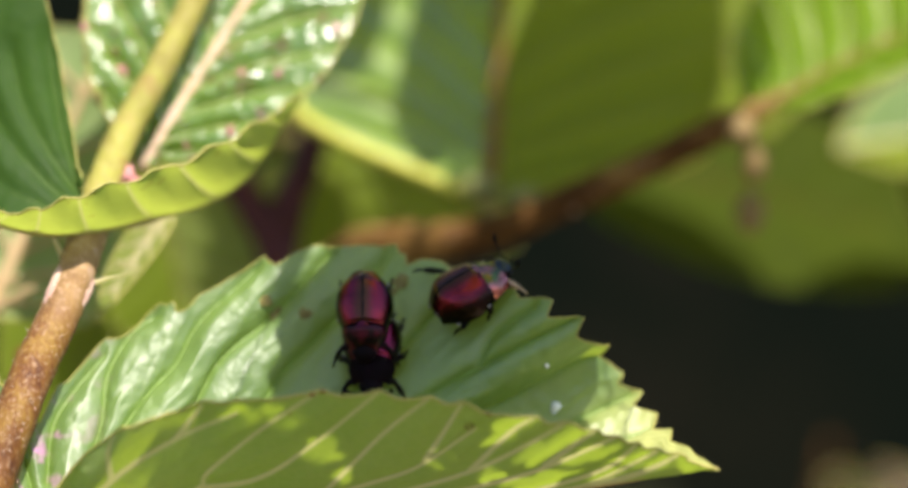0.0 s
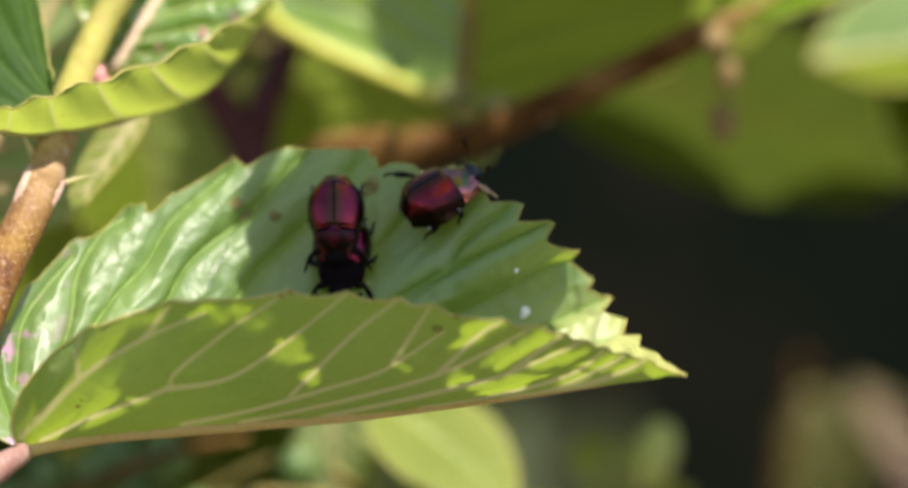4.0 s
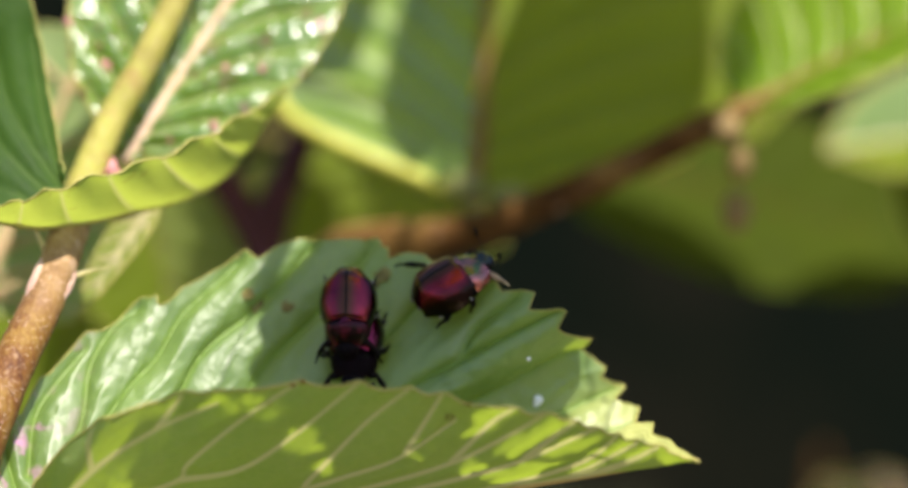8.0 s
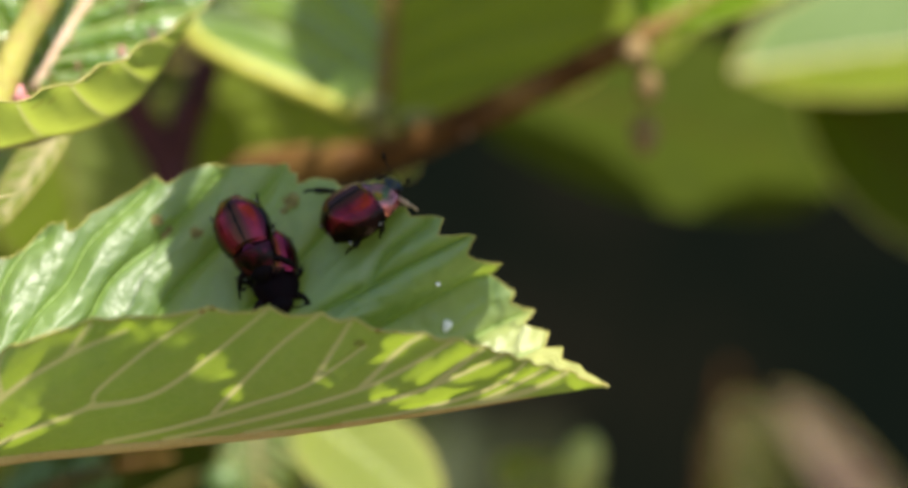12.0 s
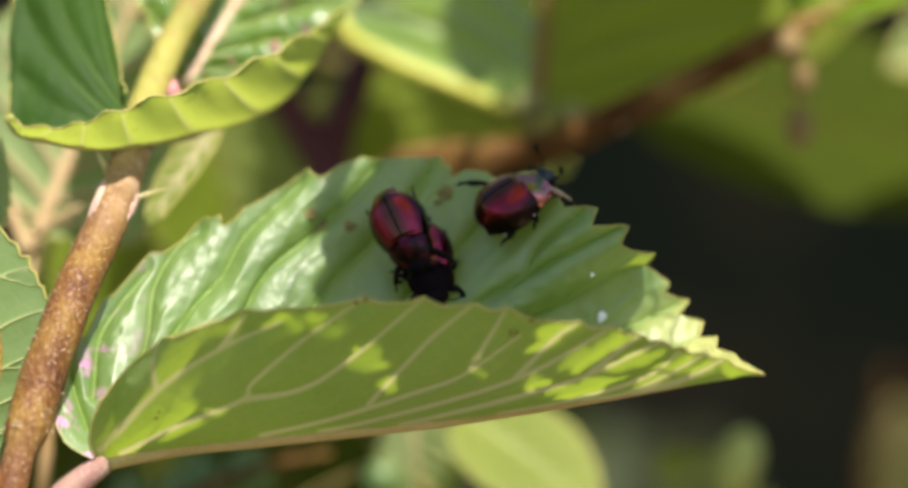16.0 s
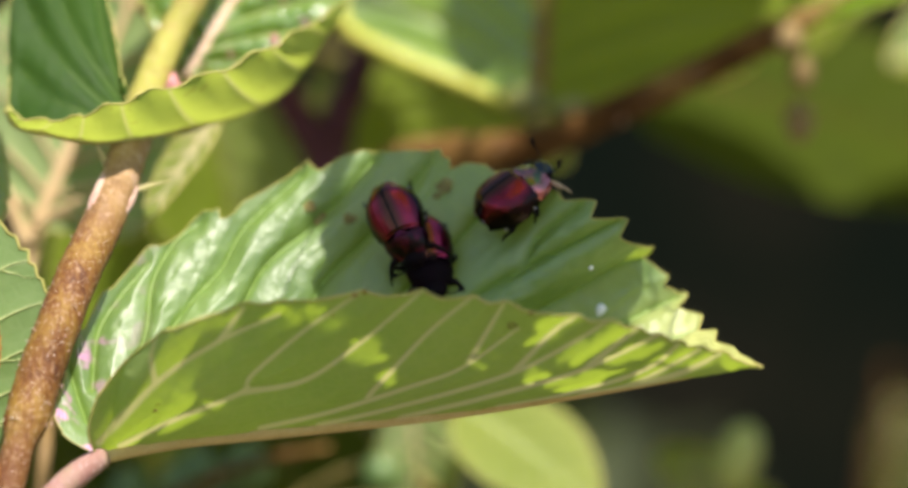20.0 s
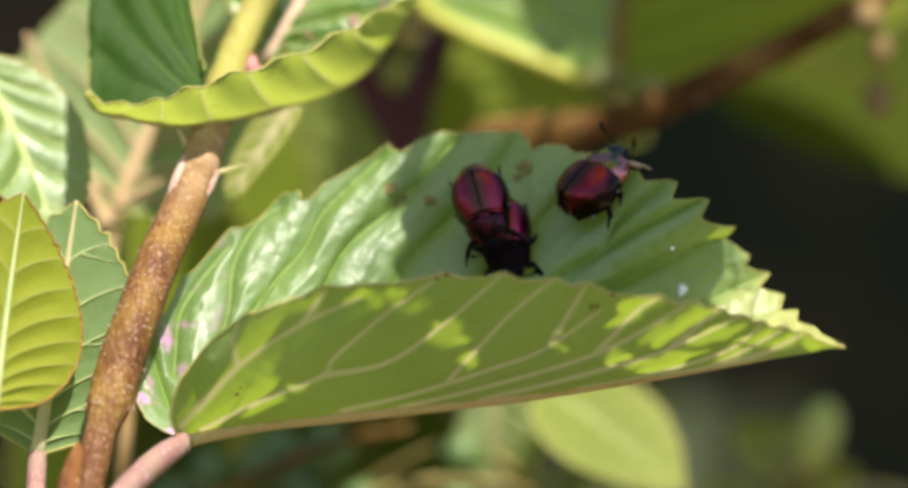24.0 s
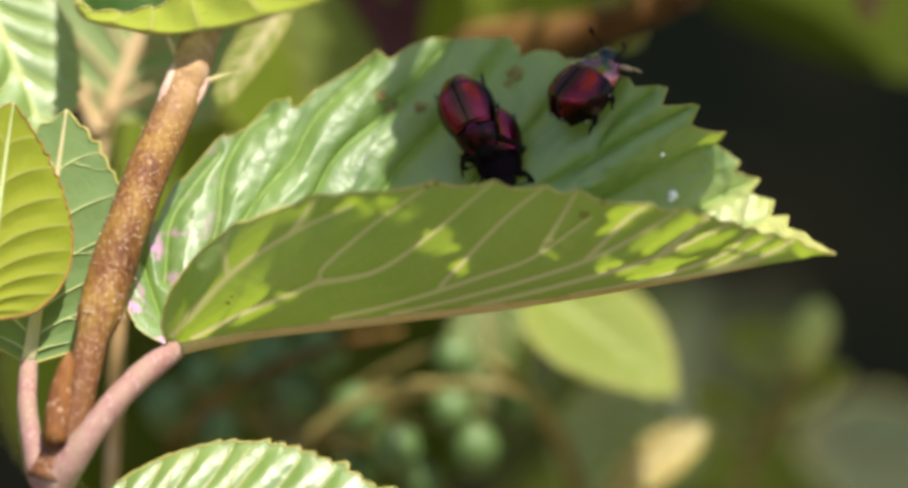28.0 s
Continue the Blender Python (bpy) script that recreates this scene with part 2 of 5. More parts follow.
GREENBACK = leaf_mat("leaf_mid_green", (0.15, 0.26, 0.014), (0.09, 0.18, 0.008), (0.22, 0.30, 0.03), (0.30, 0.42, 0.015), 0.28, 0.35, 0.35, 0.2, coat=0.6, coat_rough=0.2)
# yellower base: sun glowing through the leaf is put into its colour
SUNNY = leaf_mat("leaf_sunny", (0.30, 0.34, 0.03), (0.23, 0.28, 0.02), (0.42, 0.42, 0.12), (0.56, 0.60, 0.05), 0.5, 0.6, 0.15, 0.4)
# a still darker olive that carries deep shade in its colour
DARK_SHADE_OLIVE = leaf_mat("leaf_deep_shade_olive", (0.05, 0.075, 0.004), (0.036, 0.056, 0.003), (0.06, 0.085, 0.008), (0.14, 0.18, 0.006), 0.40, 0.7, 0.06, 0.3)
CREAM = rough_mat("cream_rib", [(0.3, (0.36, 0.25, 0.11)), (0.7, (0.50, 0.37, 0.20))], 300, 0.6)
MIDRIB = rough_mat("tan_midrib", [(0.3, (0.42, 0.33, 0.11)), (0.7, (0.54, 0.43, 0.19))], 300, 0.6)
PETIOLE_PALE = rough_mat("pinkish_cream_rib", [(0.3, (0.48, 0.33, 0.20)), (0.7, (0.62, 0.47, 0.34))], 300, 0.6)
RIB_GREEN = rough_mat("leaf_rib_green", [(0.3, (0.30, 0.38, 0.12)), (0.7, (0.42, 0.46, 0.20))], 500, 0.6)
EDGE = rough_mat("leaf_edge", [(0.35, (0.30, 0.30, 0.07)), (0.62, (0.40, 0.36, 0.10)), (0.8, (0.20, 0.11, 0.04))], 420, 0.6)
BROWN_EDGE = rough_mat("leaf_brown_edge", [(0.3, (0.20, 0.05, 0.02)), (0.6, (0.34, 0.20, 0.04)), (0.9, (0.10, 0.03, 0.02))], 700, 0.8)
PETIOLE = rough_mat("petiole_skin", [(0.3, (0.21, 0.085, 0.075)), (0.5, (0.28, 0.165, 0.125)), (0.75, (0.21, 0.19, 0.08))], 420, 0.65, streak=(1, 1, 0.4), fleck=((0.40, 0.28, 0.25), 2600, 0.60))
BARK = rough_mat("stem_bark", [(0.28, (0.075, 0.024, 0.006)), (0.48, (0.17, 0.064, 0.012)), (0.75, (0.28, 0.14, 0.028))], 260, 0.75, bump=0.8, streak=(1, 1, 0.35), fleck=((0.45, 0.30, 0.18), 2000, 0.63))
GREEN_STEM = rough_mat("stem_green", [(0.3, (0.30, 0.24, 0.05)), (0.55, (0.42, 0.36, 0.07)), (0.8, (0.34, 0.20, 0.07))], 190, 0.6, streak=(1, 1, 0.3), fleck=((0.5, 0.42, 0.3), 1300, 0.66))


def stem_mat():
    m = rough_mat("stem_skin", [(0.34, (0.060, 0.018, 0.005)), (0.45, (0.135, 0.052, 0.009)), (0.56, (0.20, 0.105, 0.016)), (0.70, (0.30, 0.19, 0.04))], 300, 0.66, bump=0.8, streak=(1, 1, 0.35))
    nt = m.node_tree
    bsdf = nt.nodes["Principled BSDF"]
    bark = bsdf.inputs["Base Color"].links[0].from_socket
    tc = nt.nodes.new("ShaderNodeTexCoord").outputs["Object"]
    sep = nt.nodes.new("ShaderNodeSeparateXYZ")
    nt.links.new(tc, sep.inputs[0])
    z = mathn(nt, "ADD", sep.outputs[2], mathn(nt, "MULTIPLY", noise_tex(nt, tc, 300.0, 3.0), 0.004))
    tan = ramp(nt, noise_tex(nt, tc, 420.0, 4.0), [(0.3, (0.20, 0.11, 0.04)), (0.55, (0.30, 0.19, 0.08)), (0.75, (0.42, 0.29, 0.20))])
    green = ramp(nt, noise_tex(nt, tc, 260.0, 4.0), [(0.3, (0.20, 0.17, 0.03)), (0.55, (0.29, 0.28, 0.05)), (0.8, (0.26, 0.15, 0.05))])
    c = mixc(nt, ramp(nt, mathn(nt, "MULTIPLY_ADD", z, 100.0, 0.0), [(0.0, (0, 0, 0)), (0.70, (1, 1, 1))]), bark, tan)
    c = mixc(nt, ramp(nt, mathn(nt, "MULTIPLY_ADD", z, 60.0, 0.0), [(0.72, (0, 0, 0)), (1.0, (1, 1, 1))]), c, green)
    old = ramp(nt, mathn(nt, "MULTIPLY_ADD", z, 60.0, 1.5), [(0.15, (1, 1, 1)), (0.45, (0, 0, 0))])
    c = mixc(nt, mathn(nt, "MULTIPLY", old, 0.7), c, (0.105, 0.034, 0.010))
    hairs = ramp(nt, noise_tex(nt, tc, 2100.0, 2.0), [(0.56, (0, 0, 0)), (0.66, (1, 1, 1))])
    c = mixc(nt, mathn(nt, "MULTIPLY", hairs, 0.45), c, (0.42, 0.29, 0.18))
    nt.links.new(c, bsdf.inputs["Base Color"])
    return m


STEM = stem_mat()
SCAR = rough_mat("stem_scar", [(0.3, (0.40, 0.22, 0.17)), (0.7, (0.55, 0.42, 0.32))], 500, 0.8, bump=0.8)
BRANCH = rough_mat("branch_bark", [(0.36, (0.030, 0.013, 0.005)), (0.50, (0.075, 0.036, 0.010)), (0.62, (0.16, 0.095, 0.028))], 90, 0.9, 0.05, fleck=((0.30, 0.2, 0.12), 600, 0.66))
PURPLE = rough_mat("purple_bark", [(0.3, (0.036, 0.008, 0.010)), (0.7, (0.085, 0.020, 0.024))], 200, 0.7)
ORANGE = rough_mat("orange_stalk", [(0.3, (0.12, 0.060, 0.006)), (0.7, (0.17, 0.105, 0.012))], 240, 0.6)
TAN_BUD = rough_mat("tan_bud", [(0.3, (0.17, 0.12, 0.035)), (0.7, (0.25, 0.17, 0.07))], 300, 0.7)
BUD = rough_mat("bud_skin", [(0.3, (0.11, 0.13, 0.03)), (0.7, (0.18, 0.17, 0.06))], 300, 0.6)
RED_BUD = rough_mat("red_bud_skin", [(0.3, (0.16, 0.012, 0.016)), (0.7, (0.30, 0.03, 0.035))], 400, 0.5)
BERRY = rough_mat("berry_skin", [(0.3, (0.050, 0.105, 0.024)), (0.6, (0.085, 0.145, 0.038)), (0.85, (0.13, 0.18, 0.06))], 380, 0.45, 0.4, 0.15)
STALK = rough_mat("berry_stalk", [(0.3, (0.12, 0.11, 0.025)), (0.7, (0.22, 0.17, 0.05))], 300, 0.6)
BLEMISH = rough_mat("blemish", [(0.3, (0.10, 0.07, 0.02)), (0.7, (0.26, 0.24, 0.07))], 1200, 0.85)
PINK = rough_mat("pink_tissue", [(0.3, (0.45, 0.12, 0.14)), (0.7, (0.60, 0.30, 0.28))], 900, 0.7)
DEW = rough_mat("wax_bead", [(0.3, (0.75, 0.78, 0.75)), (0.7, (0.85, 0.86, 0.84))], 900, 0.2, 0.7)
SOIL = rough_mat("soil", [(0.3, (0.10, 0.085, 0.05)), (0.6, (0.16, 0.13, 0.08)), (0.9, (0.24, 0.20, 0.12))], 14, 0.95, bump=1.0, dist=0.01)
# near-black mottle: the deep shade behind the shrub is put into this colour
GLOOM = rough_mat("shade_backdrop", [(0.42, (0.0032, 0.0056, 0.0040)), (0.50, (0.0046, 0.0062, 0.0041)), (0.57, (0.0105, 0.0100, 0.0062)), (0.66, (0.032, 0.0205, 0.0170))], 17, 1.0, 0.0)
COPPER = shell_mat("wing_case", (0.20, 0.020, 0.040), (0.095, 0.007, 0.024), 0.20, 0.95, grooves=7.0, coat=0.12)
MAROON = shell_mat("wing_case_maroon", (0.24, 0.016, 0.060), (0.05, 0.004, 0.014), 0.20, 0.9, grooves=7.0, coat=0.1)
BRONZE = shell_mat("wing_case_brown", (0.18, 0.015, 0.028), (0.08, 0.006, 0.014), 0.18, 0.95, grooves=7.0, coat=0.12)
DARK_SHELL = shell_mat("dark_shell", (0.004, 0.002, 0.003), (0.007, 0.002, 0.004), 0.45, 0.0, coat=0.0, spec=0.03)
# magenta patches paint the collar's glints onto near-black
BLACK_RED = shell_mat("black_red_shell", (0.005, 0.003, 0.004), (0.12, 0.009, 0.034), 0.22, 0.9, coat=0.1)
# the pink tint paints the collar's broad highlight over metallic green
GREEN_SHELL = shell_mat("green_shell", (0.030, 0.07, 0.034), (0.50, 0.16, 0.17), 0.20, 0.95, coat=0.2)
HEAD_SHELL = shell_mat("head_shell", (0.010, 0.022, 0.028), (0.006, 0.012, 0.016), 0.3, 0.7, coat=0.2)
BLACK_HEAD = shell_mat("black_head", (0.004, 0.003, 0.004), (0.006, 0.003, 0.004), 0.45, 0.0, coat=0.0, spec=0.03)
LIMB = shell_mat("leg_shell", (0.004, 0.004, 0.004), (0.007, 0.004, 0.004), 0.45, 0.0, coat=0.0, spec=0.06)
TAN_LIMB = shell_mat("leg_shell_tan", (0.46, 0.33, 0.19), (0.34, 0.22, 0.13), 0.45, 0.2)
TUFT = rough_mat("white_tuft", [(0.3, (0.28, 0.26, 0.27)), (0.7, (0.44, 0.42, 0.42))], 3000, 0.9)


# ---- mesh helpers ----
def mesh_ob(name, verts, faces, mats, parent=None, label="", attrs=None, mat_ids=None, smooth=True):
    me = bpy.data.meshes.new(name)
    me.from_pydata([tuple(v) for v in verts], [], faces)
    for m in mats if isinstance(mats, (list, tuple)) else [mats]:
        me.materials.append(m)
    if smooth:
        me.polygons.foreach_set("use_smooth", [True] * len(me.polygons))
    if mat_ids is not None:
        me.polygons.foreach_set("material_index", mat_ids)
    for k, vals in (attrs or {}).items():
        a = me.attributes.new(k, "FLOAT", "POINT")
        a.data.foreach_set("value", np.asarray(vals, dtype=np.float32))
    me.update()
    ob = new(name, me)
    if parent is not None:
        ob.parent = parent
    if label:
        tagged(ob, label=label)
    return ob


def thing(name, label, category, group="", kind=""):
    return tagged(new(name), label, category, group, kind)


def spline(pts, n):
    """n points on a Catmull-Rom curve through rows of numbers."""
    p = np.asarray(pts, dtype=float)
    p = np.vstack([2 * p[0] - p[1], p, 2 * p[-1] - p[-2]])
    x = np.linspace(0, len(p) - 3 - 1e-9, n)
    i = x.astype(int)
    f = (x - i)[:, None]
    a, b, c, d = p[i], p[i + 1], p[i + 2], p[i + 3]
    return 0.5 * (2 * b + (c - a) * f + (2 * a - 5 * b + 4 * c - d) * f ** 2 + (3 * b - a - 3 * c + d) * f ** 3)


def tube_data(path, radii, sides=8, bumps=0.0, seed=0):
    p = np.asarray(path, dtype=float)
    r = np.interp(np.linspace(0, 1, len(p)), np.linspace(0, 1, len(radii)), radii) if not np.isscalar(radii) else np.full(len(p), radii)
    t = np.gradient(p, axis=0)
    t /= np.linalg.norm(t, axis=1)[:, None] + 1e-12
    ref = np.array([0.3, -0.9, 0.2]) if abs(t[0] @ np.array([0.3, -0.9, 0.2])) < 0.85 else np.array([1.0, 0, 0.2])
    rng = np.random.RandomState(seed)
    verts, faces = [], []
    for k in range(len(p)):
        a = np.cross(t[k], ref)
        a /= np.linalg.norm(a)
        b = np.cross(t[k], a)
        for j in range(sides):
            w = 2 * math.pi * j / sides
            q = r[k] * (1 + bumps * (rng.rand() - 0.5))
            verts.append(p[k] + q * (a * math.cos(w) + b * math.sin(w)))
    for k in range(len(p) - 1):
        for j in range(sides):
            j2 = (j + 1) % sides
            faces.append((k * sides + j, k * sides + j2, (k + 1) * sides + j2, (k + 1) * sides + j))
    faces.append(tuple(range(sides))[::-1])
    faces.append(tuple((len(p) - 1) * sides + j for j in range(sides)))
    return verts, faces


def tube(name, path, radii, mat, parent=None, sides=8, label="", bumps=0.0, n=0, seed=0):
    pts = np.array([tuple(q) for q in path])
    if n:
        pts = spline(pts, n) / 1000
    v, f = tube_data(pts, radii, sides, bumps, seed)
    return mesh_ob(name, v, f, mat, parent, label)


def blob(name, centre, size, mat, parent, rot=None, rings=10, sides=14, lump=0.0, seed=0, label=""):
    rng = np.random.RandomState(seed)
    rot = rot or Matrix.Identity(3)
    verts, faces = [], []
    for i in range(rings + 1):
        th = math.pi * i / rings
        for j in range(sides):
            ph = 2 * math.pi * j / sides
            k = 1 + lump * (rng.rand() - 0.5)
            v = Vector((size[0] * math.sin(th) * math.cos(ph) * k, size[1] * math.sin(th) * math.sin(ph) * k, size[2] * math.cos(th)))
            verts.append(Vector(centre) + rot @ v)
    for i in range(rings):
        for j in range(sides):
            j2 = (j + 1) % sides
            faces.append((i * sides + j, (i + 1) * sides + j, (i + 1) * sides + j2, i * sides + j2))
    return mesh_ob(name, verts, faces, mat, parent, label)


# ---- leaves ----
class Half:
    """One half of a blade: stations (share of the midrib, margin point in mm) joined by bowed cross lines."""

    def __init__(self, mid, stations, bow=(0.6, 0.3), bulge=0.0, veins=9, quilt=0.5, teeth=26, tooth=0.7, bites=(), normal=(0, -1, 0), seed=0, wave=0.0, ridge=0.0, forked=False, lobe=0.0, spacing=((0, 1), (0, 1)), lines=(), panel=1.1):
        self.mid, self.sta = np.asarray(mid, float), np.asarray(stations, float)
        self.bow, self.bulge, self.veins, self.quilt = bow, bulge, veins, quilt
        self.teeth, self.tooth, self.bites, self.normal = teeth, tooth, bites, np.asarray(normal, float)
        self.seed, self.wave, self.ridge, self.forked, self.lobe = seed, wave, ridge, forked, lobe
        self.spacing, self.lines, self.panel = spacing, lines, panel

    def grid(self, n, m):
        fine = spline(self.mid, 400)
        st = spline(self.sta, n)
        s = np.linspace(0, 1, n)
        c = np.clip(st[:, 0], 0, 1)
        base = np.stack([np.interp(c, np.linspace(0, 1, 400), fine[:, k]) for k in range(3)], 1)
        tang = np.gradient(fine, axis=0)
        tang /= np.linalg.norm(tang, axis=1)[:, None]
        tg = np.stack([np.interp(c, np.linspace(0, 1, 400), tang[:, k]) for k in range(3)], 1)
        edge = st[:, 1:].copy()
        span = edge - base
        length = np.linalg.norm(span, axis=1)[:, None] + 1e-9
        rng = np.random.RandomState(self.seed)
        vs = np.interp(s, *self.spacing) * self.veins
        ph = s * self.teeth
        saw = ph - np.floor(ph)
        size = (0.3 + 1.4 * rng.rand(int(self.teeth) + 2))[np.floor(ph).astype(int)]
        saw = np.where(saw < 0.72, saw / 0.72, (1 - saw) / 0.28) * size
        fade = np.clip(np.minimum(s * 8, (1 - s) * 9), 0, 1) * (0.32 + 2.0 * s ** 4)
        cut = np.ones(n)
        for s0, wid, dep in self.bites:
            cut *= 1 - dep * np.exp(-(((s - s0) / wid) ** 4))
        swell = np.sqrt(np.abs(vs - np.round(vs)) * 2) - 0.6
        if self.lines:
            ends = np.array([ln[-1] for ln in self.lines], float)
            gap = np.sqrt(((edge[:, None, [0, 2]] - ends[None]) ** 2).sum(2)).min(1)
            swell = np.exp(-((gap / 1.5) ** 2)) - 0.4
        edge = base + span * cut[:, None] + span / length * ((saw - 0.5) * self.tooth * fade + self.lobe * swell * np.clip(np.minimum(s * 6, (1 - s) * 6), 0, 1))[:, None]
        span = edge - base
        along = (span * tg).sum(1)[:, None] * tg
        ctrl = base + along * self.bow[0] + (span - along) * self.bow[1]
        w = np.linspace(0, 1, m)[None, :, None]
        p = base[:, None] * (1 - w) ** 2 + 2 * ctrl[:, None] * w * (1 - w) + edge[:, None] * w ** 2
        du, dw = np.gradient(p, axis=0), np.gradient(p, axis=1)
        nor = np.cross(du, dw)
        nor /= np.linalg.norm(nor, axis=2)[..., None] + 1e-9
        flip = np.sign((nor * self.normal).sum(2).mean())
        nor *= flip if flip else 1
        dist = np.abs(vs - np.round(vs)) * 2
        ww = np.linspace(0, 1, m)
        width = np.clip(length / 8.0, 0, 1)
        q = self.quilt * (0.5 * (np.sqrt(dist) + dist * (2 - dist))[:, None] - 0.6) * np.sin(np.pi * np.clip(ww * 1.02, 0, 1))[None] ** 0.6 * width
        q = q + self.wave * np.sin(vs * 2 * np.pi + 0.7)[:, None] * ww[None] ** 2 * width
        q = q + self.bulge * np.sin(np.pi * ww)[None] * np.clip(length / 20, 0, 1)
        dist = np.repeat(dist[:, None], m, axis=1)
        if self.lines:
            dist = self.vein_gap(p)
            rise = 1 - np.exp(-dist * 4 / self.panel)
            shut = np.sin(np.pi * np.clip(0.06 + ww * 0.62, 0, 1))[None] ** 0.5 * width
            q = self.quilt * (rise - 0.6) * shut + self.bulge * np.sin(np.pi * ww)[None] * np.clip(length / 20, 0, 1)
            net = np.sin(p[..., 0] * 2.3 + 1.7 * np.sin(p[..., 2] * 1.1)) * np.sin(p[..., 2] * 2.0 + 1.3 * np.sin(p[..., 0] * 0.9))
            q = q + self.wave * net * np.clip(dist * 2, 0, 1) * width
            dist = np.clip(dist, 0, 1)
        if self.forked and not self.lines:
            for v in range(2, self.veins, 2):
                path = v - 0.52 * np.clip((ww - 0.40) / 0.60, 0, 1) ** 0.8
                near = np.abs(vs[:, None] - path[None]) * 2
                dist = np.where(ww[None] > 0.42, np.minimum(dist, near), dist)
        ridge_w = 0.07 if self.lines or self.ridge > 0 else 0.17
        q = q + self.ridge * np.exp(-((dist / ridge_w) ** 2)) * width * (1 - 0.6 * ww[None])
        cross = 0.032 * self.quilt * np.sin(ww * 66 + 3 * np.sin(vs * 6)[:, None]) * dist * width
        p = p + nor * (q + cross)[..., None]
        return p, nor, dist, s

    def vein_gap(self, p):
        """How far each point of the blade lies from the nearest drawn vein, seen from the front, in steps of 4 mm."""
        x, z = p[..., 0].ravel(), p[..., 2].ravel()
        best = np.full(x.shape, 9.0)
        for ln in self.lines:
            path = spline(ln, 26)
            for k in range(25):
                a, b = path[k], path[k + 1]
                d = b - a
                t = np.clip(((x - a[0]) * d[0] + (z - a[1]) * d[1]) / (d @ d + 1e-9), 0, 1)
                gap = np.hypot(x - a[0] - t * d[0], z - a[1] - t * d[1])
                np.minimum(best, gap / (4.0 * (1.15 - 0.6 * k / 25)), out=best)
        return best.reshape(p.shape[:2])


def leaf(name, parent, mid, halves, mats, label="", rib=0.8, rib_mat=None, vein_side=(1, 1), vein_mat=None, n=150, m=26, edge=0.16, edge_mat=None, far_edge=0.6, vein_r=0.28, ribs=True, forks=True, petiole=None, petiole_r=(1.1, 0.9), petiole_mat=None, spread=0.2):
    """A leaf: a blade of two halves with its midrib, side veins, thick rim and stalk."""
    verts, faces, ids, vein, along = [], [], [], [], []
    grids = []
    for k, h in enumerate(halves):
        p, nor, dist, s = h.grid(n, m)
        grids.append((p, nor, s, h))
        o = len(verts)
        verts.extend((p.reshape(-1, 3) / 1000))
        vein.extend(dist.reshape(-1))
        along.extend(np.repeat(s, m))
        for i in range(n - 1):
            for j in range(m - 1):
                a = o + i * m + j
                faces.append((a, a + 1, a + m + 1, a + m))
        ids += [k] * ((n - 1) * (m - 1))
    ob = mesh_ob(name, verts, faces, list(mats), parent, label, {"vein": vein, "along": along}, ids)
    fine = spline(mid, 40) / 1000
    off = sum((g[1][:, 0].mean(0) * -1 for g in grids), np.zeros(3))
    off = off / (np.linalg.norm(off) + 1e-9) * rib * 0.0003
    tube("midrib", fine + off, [rib / 1000, rib * 0.7 / 1000, rib * 0.16 / 1000], rib_mat or RIB, ob, 8)
    for k, ((p, nor, s, h), sgn) in enumerate(zip(grids, vein_side)):
        tube("rim", p[:, -1] / 1000, edge * (far_edge if k else 1.0) / 1000, edge_mat or EDGE, ob, 5)
        if not ribs or sgn == 0:
            continue
        for v in range(1, h.veins):
            i0 = v / h.veins * (n - 1)
            i = int(round(i0))
            if np.linalg.norm(p[i, -1] - p[i, 0]) < 2.5:
                continue
            line = p[i] + nor[i] * (0.05 * sgn)
            tube("vein", line[::2] / 1000, [vein_r / 1000, vein_r * 0.75 / 1000, vein_r * 0.3 / 1000], vein_mat or RIB, ob, 5)
            if forks and v % 2 == 0 and i > 12:
                j0 = int(m * 0.42)
                js = np.arange(j0, m)
                sh = (js - j0) / (m - 1 - j0) * (n / h.veins) * 0.46
                rows = np.clip(np.round(i - sh).astype(int), 0, n - 1)
                line = p[rows, js] + nor[rows, js] * (0.05 * sgn)
                tube("vein", line[::2] / 1000, [vein_r * 0.7 / 1000, vein_r * 0.25 / 1000], vein_mat or RIB, ob, 5)
    if petiole is not None:
        tube("petiole", petiole, [r / 1000 for r in petiole_r], petiole_mat or PETIOLE, ob, 12, n=24, bumps=0.06)
    return ob, grids


